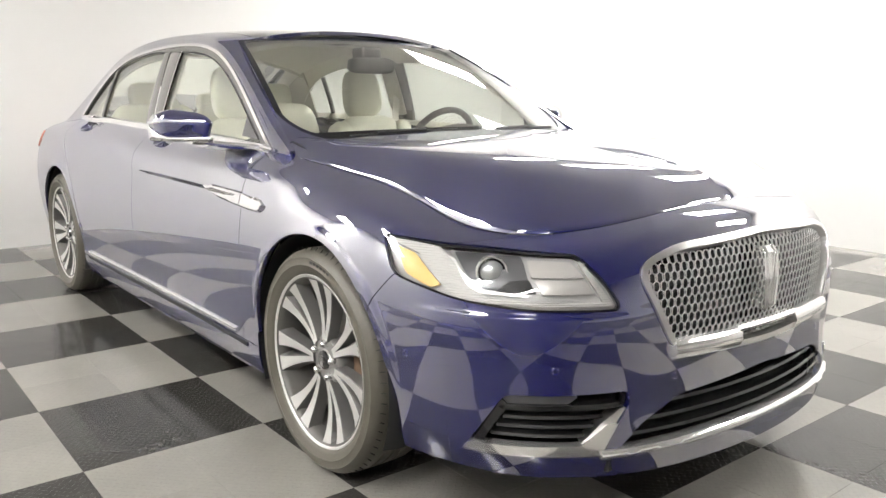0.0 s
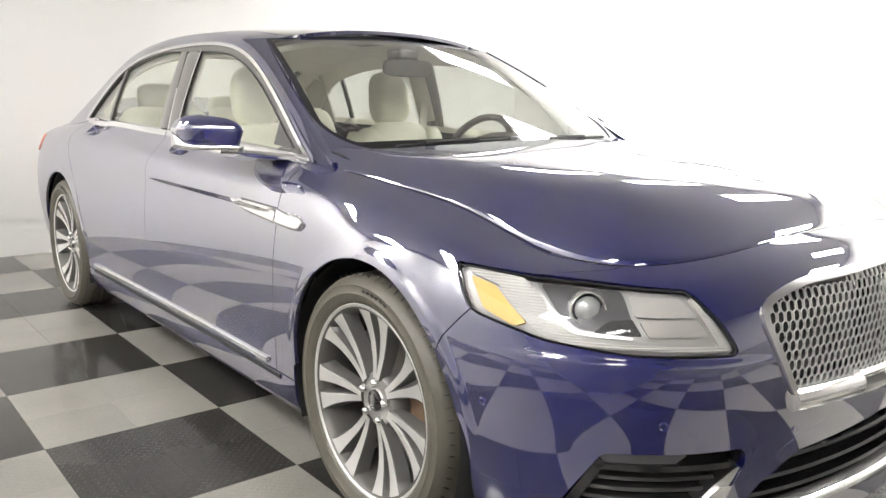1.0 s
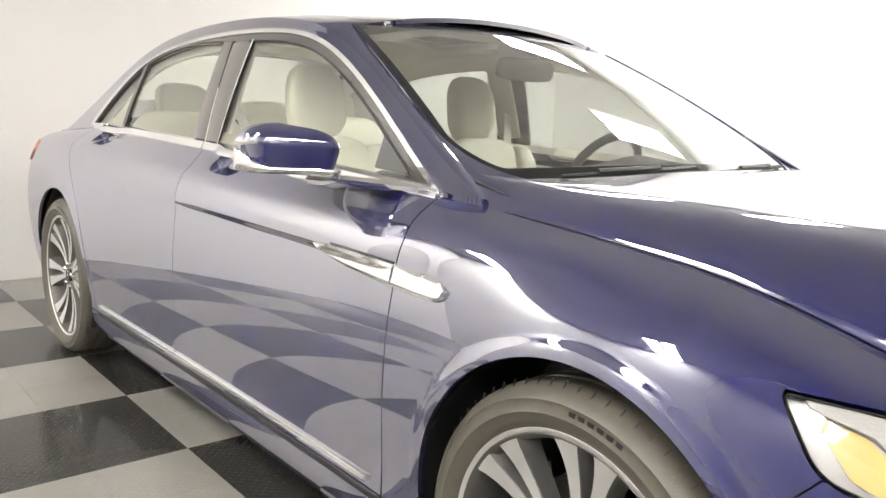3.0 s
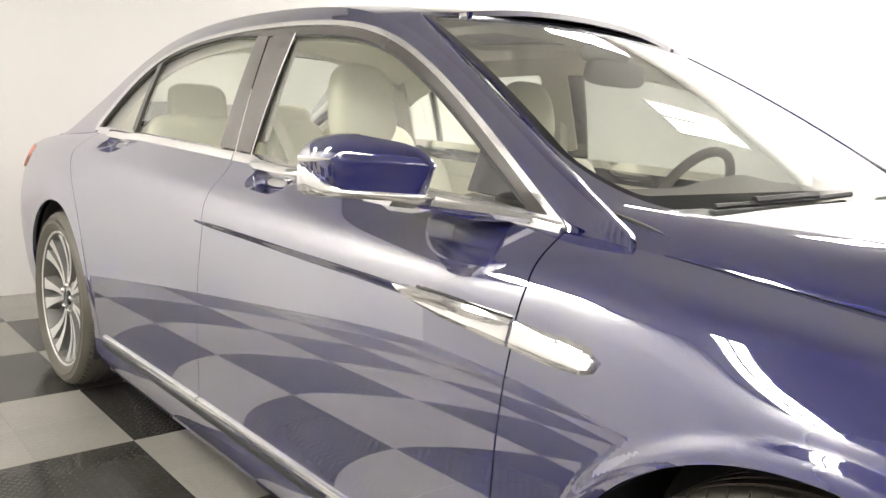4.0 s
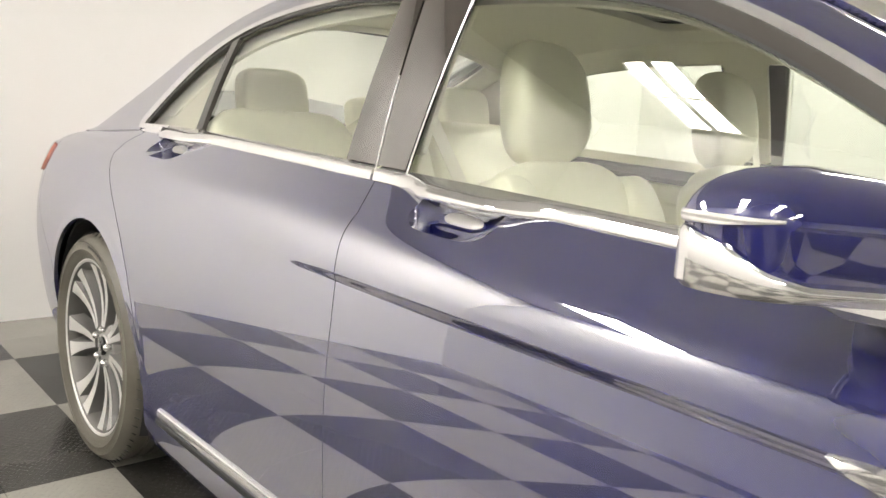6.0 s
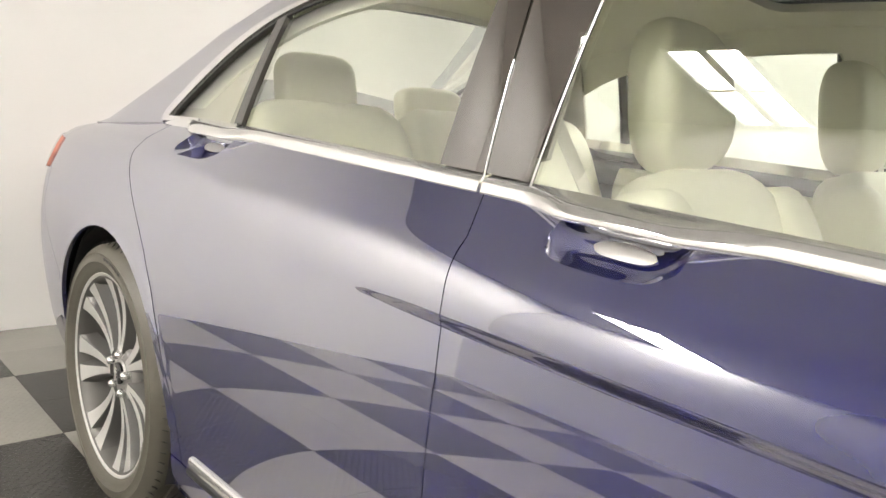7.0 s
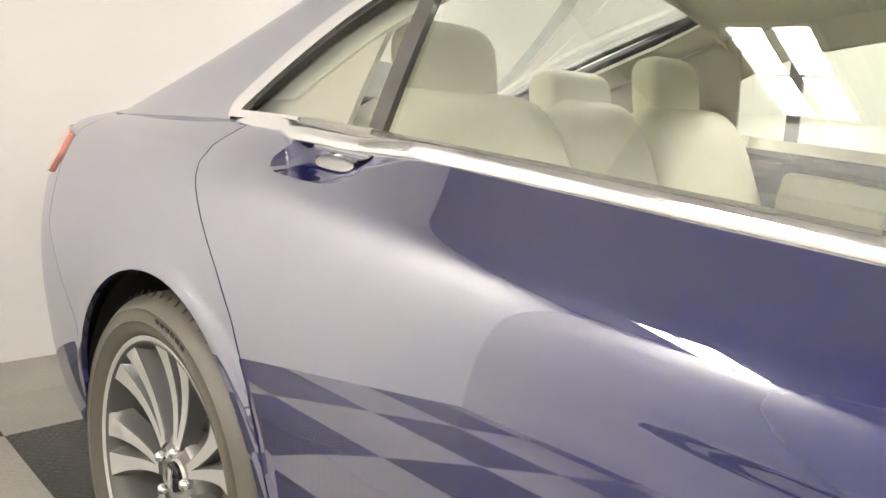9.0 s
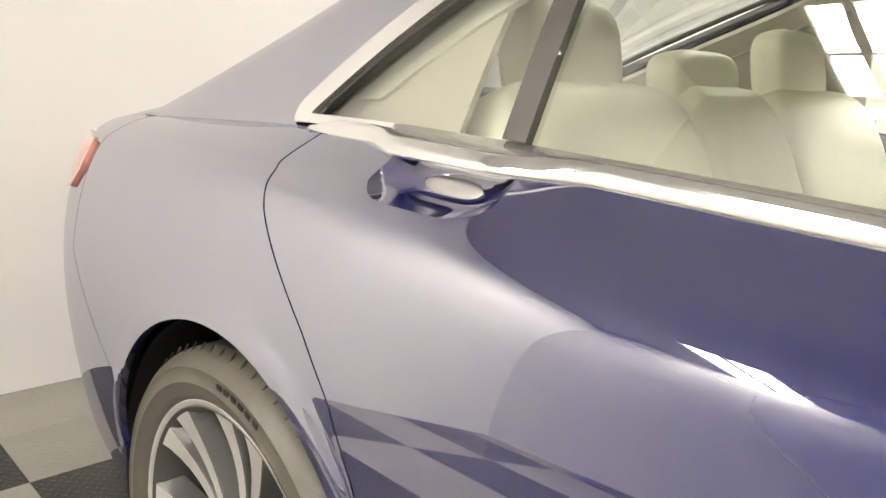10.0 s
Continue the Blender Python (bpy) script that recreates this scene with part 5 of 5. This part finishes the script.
def front_seat(y):
    bm = bmesh.new()
    taper = lambda x, yy, z: (x + 0.03 * (abs(yy) / 0.24) ** 2, yy * (1 - 0.30 * max(z, 0) / 0.32), z)
    pad(bm, (-1.60, y, 0.75), (0.085, 0.255, 0.305), 0.45, (0, -20, 0), shape=taper)
    seat = part("front_seat", bm, CREAM, car, "cream leather front seat", smooth=60)
    for side in (-1, 1):
        bm = bmesh.new()
        pad(bm, (-1.555, y + side * 0.195, 0.76), (0.085, 0.055, 0.27), 0.5, (0, -20, 0))
        part("bolster", bm, CREAM, seat, smooth=60)
    bm = bmesh.new()
    pad(bm, (-1.30, y, 0.47), (0.29, 0.26, 0.085), 0.42, (0, 8, 0))
    part("cushion", bm, CREAM, seat, smooth=60)
    bm = bmesh.new()
    pad(bm, (-1.735, y, 1.165), (0.062, 0.112, 0.135), 0.68, (0, -10, 0), shape=lambda a, b, c: (a + 0.03 * (b / 0.112) ** 2, b * (1 - 0.08 * c / 0.135), c))
    part("headrest", bm, CREAM, seat, smooth=60)
    for dy in (-0.05, 0.05):
        bm = bmesh.new()
        tube(bm, [(-1.715, y + dy, 1.04), (-1.735, y + dy, 1.13)], 0.007, 8)
        part("headrest_post", bm, CHROME, seat)
    bm = bmesh.new()
    for s in (-1, 1):
        seam_line(bm, [(-1.46 - 0.36 * (z - 0.55), y + s * 0.125, z) for z in np.linspace(0.55, 0.96, 12)])
    part("seam", bm, CLOTH, seat)
    return seat


front_seat(-0.375)
front_seat(0.375)

# rear bench: three backs, three headrests
bm = bmesh.new()
pad(bm, (-2.50, 0, 0.50), (0.29, 0.66, 0.10), 0.35, (0, 6, 0), n=40)
bench = part("rear_bench", bm, CREAM, car, "cream leather rear bench", smooth=60)
for y, w, h, z in ((-0.41, 0.255, 0.34, 0.775), (0.0, 0.150, 0.335, 0.780), (0.41, 0.255, 0.34, 0.775)):
    bm = bmesh.new()
    pad(bm, (-2.72, y, z), (0.10, w, h), 0.38, (0, -24, 0), shape=lambda a, b, c, w=w: (a + 0.03 * (b / w) ** 2, b, c))
    back = part("backrest", bm, CREAM, bench, smooth=60)
    bm = bmesh.new()
    for s in (-0.5, 0.5):
        seam_line(bm, [(-2.62 - 0.44 * (q - 0.75) + 0.012, y + s * w, q) for q in np.linspace(0.52, 1.03, 12)])
    seam_line(bm, [(-2.735, y - 0.5 * w, 0.985), (-2.735, y + 0.5 * w, 0.985)])
    part("seam", bm, CLOTH, back)
for y, z, h in ((-0.41, 1.140, 0.095), (0.0, 1.105, 0.065), (0.41, 1.140, 0.095)):
    bm = bmesh.new()
    pad(bm, (-2.86, y, z), (0.050, 0.120, h), 0.55, (0, -12, 0), shape=lambda a, b, c: (a + 0.02 * (b / 0.12) ** 2, b, c))
    part("headrest", bm, CREAM, bench, smooth=60)
# shelf behind the bench
bm = bmesh.new()
loft(bm, [[(-2.86, -w, 1.000), (-2.86, w, 1.000), (-2.86, w, 0.97), (-2.86, -w, 0.97)] if k == 0 else [(-3.60, -0.58, 0.995), (-3.60, 0.58, 0.995), (-3.60, 0.58, 0.96), (-3.60, -0.58, 0.96)] for k, w in ((0, 0.66), (1, 0.58))])
part("rear_shelf", bm, CLOTH, car, "cream rear parcel shelf")
# seat belts
for side in (-1, 1):
    for a, b in (((-1.80, 0.66, 1.16), (-1.62, 0.50, 0.72)), ((-2.98, 0.55, 1.06), (-2.66, 0.30, 0.72))):
        bm = bmesh.new()
        rings = []
        for k in np.linspace(0, 1, 12):
            p = Vector(a).lerp(Vector(b), k)
            x = p.x + (0.07 * math.sin(math.pi * k) if a[0] < -2 else 0.02)
            rings.append([(x, side * p.y - 0.022, p.z), (x, side * p.y + 0.022, p.z - 0.012), (x - 0.002, side * p.y + 0.022, p.z - 0.012), (x - 0.002, side * p.y - 0.022, p.z)])
        loft(bm, rings)
        part("seat_belt", bm, CLOTH, car, "cream seat belt")

# dashboard, binnacle, wheel, centre stack
bm = bmesh.new()
rings = []
for y in np.linspace(-0.70, 0.70, 41):
    k = 1 - (y / 0.72) ** 2
    hood = 0.035 * math.exp(-((y - 0.36) / 0.17) ** 2)
    rings.append([(-0.56 + 0.10 * k, y, 0.965), (-0.70, y, 0.992 + 0.5 * hood), (-0.84, y, 0.995 + hood), (-0.915, y, 0.975 + hood), (-0.93, y, 0.93), (-0.88, y, 0.84), (-0.90, y, 0.70), (-0.84, y, 0.55), (-0.50, y, 0.55)])
loft(bm, rings)
dash = part("dashboard", bm, DASH, car, "dark brown leather dashboard", smooth=50)
bm = bmesh.new()
box(bm, -0.935, -0.905, -0.62, 0.15, 0.855, 0.885)
part("dash_strip", bm, SATIN, dash, bevel=0.004)
bm = bmesh.new()
box(bm, -0.945, -0.90, -0.14, 0.14, 0.745, 0.925)
part("screen", bm, BLACK, dash, bevel=0.006)
bm = bmesh.new()
loft(bm, [[(x, -w, 0.30), (x, w, 0.30), (x, w, h), (x, w - 0.02, h + 0.015), (x, -w + 0.02, h + 0.015), (x, -w, h)] for x, w, h in ((-0.86, 0.13, 0.66), (-1.1, 0.13, 0.60), (-1.35, 0.12, 0.60), (-1.78, 0.11, 0.58))])
part("centre_console", bm, DASH, car, smooth=30)
bm = bmesh.new()
centre, tilt = Vector((-1.01, 0.375, 0.925)), Matrix.Rotation(math.radians(-64), 3, "Y")
tube(bm, [centre + tilt @ Vector((0.185 * math.cos(a), 0.185 * math.sin(a), 0)) for a in np.linspace(0, 2 * math.pi, 49)], 0.0155, 10, caps=False)
sw = part("steering_wheel", bm, DASH, car, "brown leather-wrapped steering wheel", smooth=60)
bm = bmesh.new()
pad(bm, centre + tilt @ Vector((0, 0, -0.015)), (0.075, 0.085, 0.030), 0.6, (0, -64, 0))
part("hub", bm, DASH, sw, smooth=60)
for a in (90, 270, 180):
    bm = bmesh.new()
    d = Vector((math.cos(radians(a)), math.sin(radians(a)), 0))
    tube(bm, [centre + tilt @ (d * r) for r in (0.05, 0.11, 0.18)], 0.013, 8)
    part("wheel_spoke", bm, SATIN, sw)
bm = bmesh.new()
tube(bm, [centre + tilt @ Vector((0, 0, -0.03)), Vector((-0.86, 0.375, 0.86))], 0.04, 12)
part("column", bm, DASH, sw)

# interior mirror and its sensor box
bm = bmesh.new()
pad(bm, (-1.04, 0.0, 1.292), (0.020, 0.125, 0.036), 0.5, (0, 12, 0))
im = part("interior_mirror", bm, PLASTIC, car, "black interior mirror at the windscreen", smooth=60)
bm = bmesh.new()
box(bm, -1.13, -1.03, -0.05, 0.05, 1.325, 1.372)
part("sensor_box", bm, PLASTIC, im, bevel=0.012)

# headliner, pillar linings, inner door skins, floor
liner_roof = ROOF.moved(-0.035)
hole_r = rounded([(-1.42, -0.36), (-1.42, 0.36), (-1.95, 0.36), (-1.95, -0.36)], 0.05)
liner_roof.clip(-inside(liner_roof.v[:, :2], hole_r)).part("headliner", CLOTH, car, "cream cloth headliner with a roof opening", 0.02)
blind = ROOF.moved(-0.02)
blind.clip(inside(blind.v[:, :2], hole_r) + 0.02).part("roof_blind", DASH, car, "dark glass roof opening", 0)
for s in (Sheet.mirrored, lambda q: q):
    s(a_pillar.moved(-0.025).clip(-0.62 - X(a_pillar))).part("pillar_lining", CLOTH, car, "", 0.01)
    s(c_pillar.moved(-0.03)).part("pillar_lining", CLOTH, car, "", 0.01)
inner = CABIN.moved(-0.04)
d_in = window_depth(CABIN)
lining = inner.clip(np.minimum.reduce([np.maximum(-(d_in - 0.030), 0.07 - np.abs(X(CABIN) + 1.80)), -0.62 - X(CABIN), X(CABIN) + 3.5, Z(CABIN) - belt_z(X(CABIN)) - 0.06]))
both(lining, "window_lining", CLOTH, "cream lining round the windows", 0.01)
# shade behind the rear quarter window is put into this lining's colour
corner_lining = inner.moved(-0.006).clip(-2.765 + 0.10 * (Z(inner) - 1.1) - X(inner))
both(corner_lining, "pillar_lining", CLOTH_SHADE, "cream lining of the rear pillar, toned down as in shade", 0.01)
for side in (-1, 1):
    for x0, x1, door in ((-0.62, -1.74, 0), (-1.86, -2.62, 1)):
        bm = bmesh.new()
        rings = []
        for x in np.linspace(x0, x1, 14):
            y, z = float(belt_y(x)), float(belt_z(x)) - 0.065
            rings.append([(x, side * (y - 0.012), z - 0.004), (x, side * (y - 0.050), z - 0.008), (x, side * (y - 0.075), z - 0.07), (x, side * (y - 0.070), z - 0.20), (x, side * (y - 0.130), z - 0.25), (x, side * (y - 0.125), z - 0.31), (x, side * (y - 0.07), z - 0.36), (x, side * (y - 0.04), 0.30), (x, side * (y + 0.02), 0.30)])
        loft(bm, rings)
        trim = part("door_trim", bm, CREAM, (front_doors if door == 0 else rear_doors)[0 if side < 0 else 1], "cream leather inner door panel", smooth=40)
        bm = bmesh.new()
        rings = []
        for x in np.linspace(x0 - 0.005, x1 + 0.005, 14):
            y, z = float(belt_y(x)), float(belt_z(x)) - 0.065
            rings.append([(x, side * (y - 0.014), z + 0.001), (x, side * (y - 0.052), z - 0.004), (x, side * (y - 0.077), z - 0.055), (x, side * (y - 0.072), z - 0.075), (x, side * (y - 0.04), z - 0.03)])
        loft(bm, rings)
        part("trim_top", bm, CREAM, trim)
bm = bmesh.new()
box(bm, -2.75, -0.55, -0.76, 0.76, 0.24, 0.28)
part("cabin_floor", bm, DASH, car, "dark carpet")

# ---- floor tiles, laid last ----
bm = bmesh.new()
box(bm, BACK - 0.15, FRONT + 0.15, RIGHT - 0.15, LEFT + 0.15, -0.12, -0.012)
floor = tagged(part("floor", bm, UNDER), "showroom floor of wet light and dark grey checkered tread tiles", "floor", kind="structure")
PITCH, JOINT = 0.3048, 0.0004
X0, Y0 = -0.434, -0.887


def tile_mesh(mat):
    bm = bmesh.new()
    h = PITCH / 2 - JOINT
    rings = [[(sx * k, sy * k, z) for sx, sy in ((-1, -1), (1, -1), (1, 1), (-1, 1))] for k, z in ((h, -0.012), (h, -0.0007), (h - 0.0007, 0.0))]
    loft(bm, rings)
    bmesh.ops.recalc_face_normals(bm, faces=bm.faces)
    me = bpy.data.meshes.new("floor_tile")
    bm.to_mesh(me)
    bm.free()
    me.materials.append(mat)
    return me


tile_meshes = (tile_mesh(TILE_D), tile_mesh(TILE_L))
rest = ([], [])
for i in range(math.floor((BACK - X0) / PITCH) - 1, math.ceil((FRONT - X0) / PITCH)):
    for j in range(math.floor((RIGHT - Y0) / PITCH) - 1, math.ceil((LEFT - Y0) / PITCH)):
        x, y = X0 + (i + 0.5) * PITCH, Y0 + (j + 0.5) * PITCH
        if not (BACK - 0.15 < x < FRONT + 0.15 and RIGHT - 0.15 < y < LEFT + 0.15):
            continue
        light = (math.floor(i / 2) + math.floor(j / 2)) % 2
        if -4.6 < x < 1.3 and -1.95 < y < -0.55:
            ob = new("floor_tile", tile_meshes[light])
            ob.location = (x, y, 0)
            ob.parent = floor
        else:
            rest[light].append((x, y))
for k, places in enumerate(rest):
    v, f = [], []
    base = [tuple(q.co) for q in tile_meshes[k].vertices]
    polys = [tuple(p.vertices) for p in tile_meshes[k].polygons]
    for x, y in places:
        n = len(v)
        v += [(a + x, b + y, c) for a, b, c in base]
        f += [tuple(q + n for q in p) for p in polys]
    me = bpy.data.meshes.new("floor_tiles")
    me.from_pydata(v, [], f)
    me.materials.append((TILE_D, TILE_L)[k])
    ob = tagged(new("floor_tiles", me), kind="stuff")
    ob.parent = floor
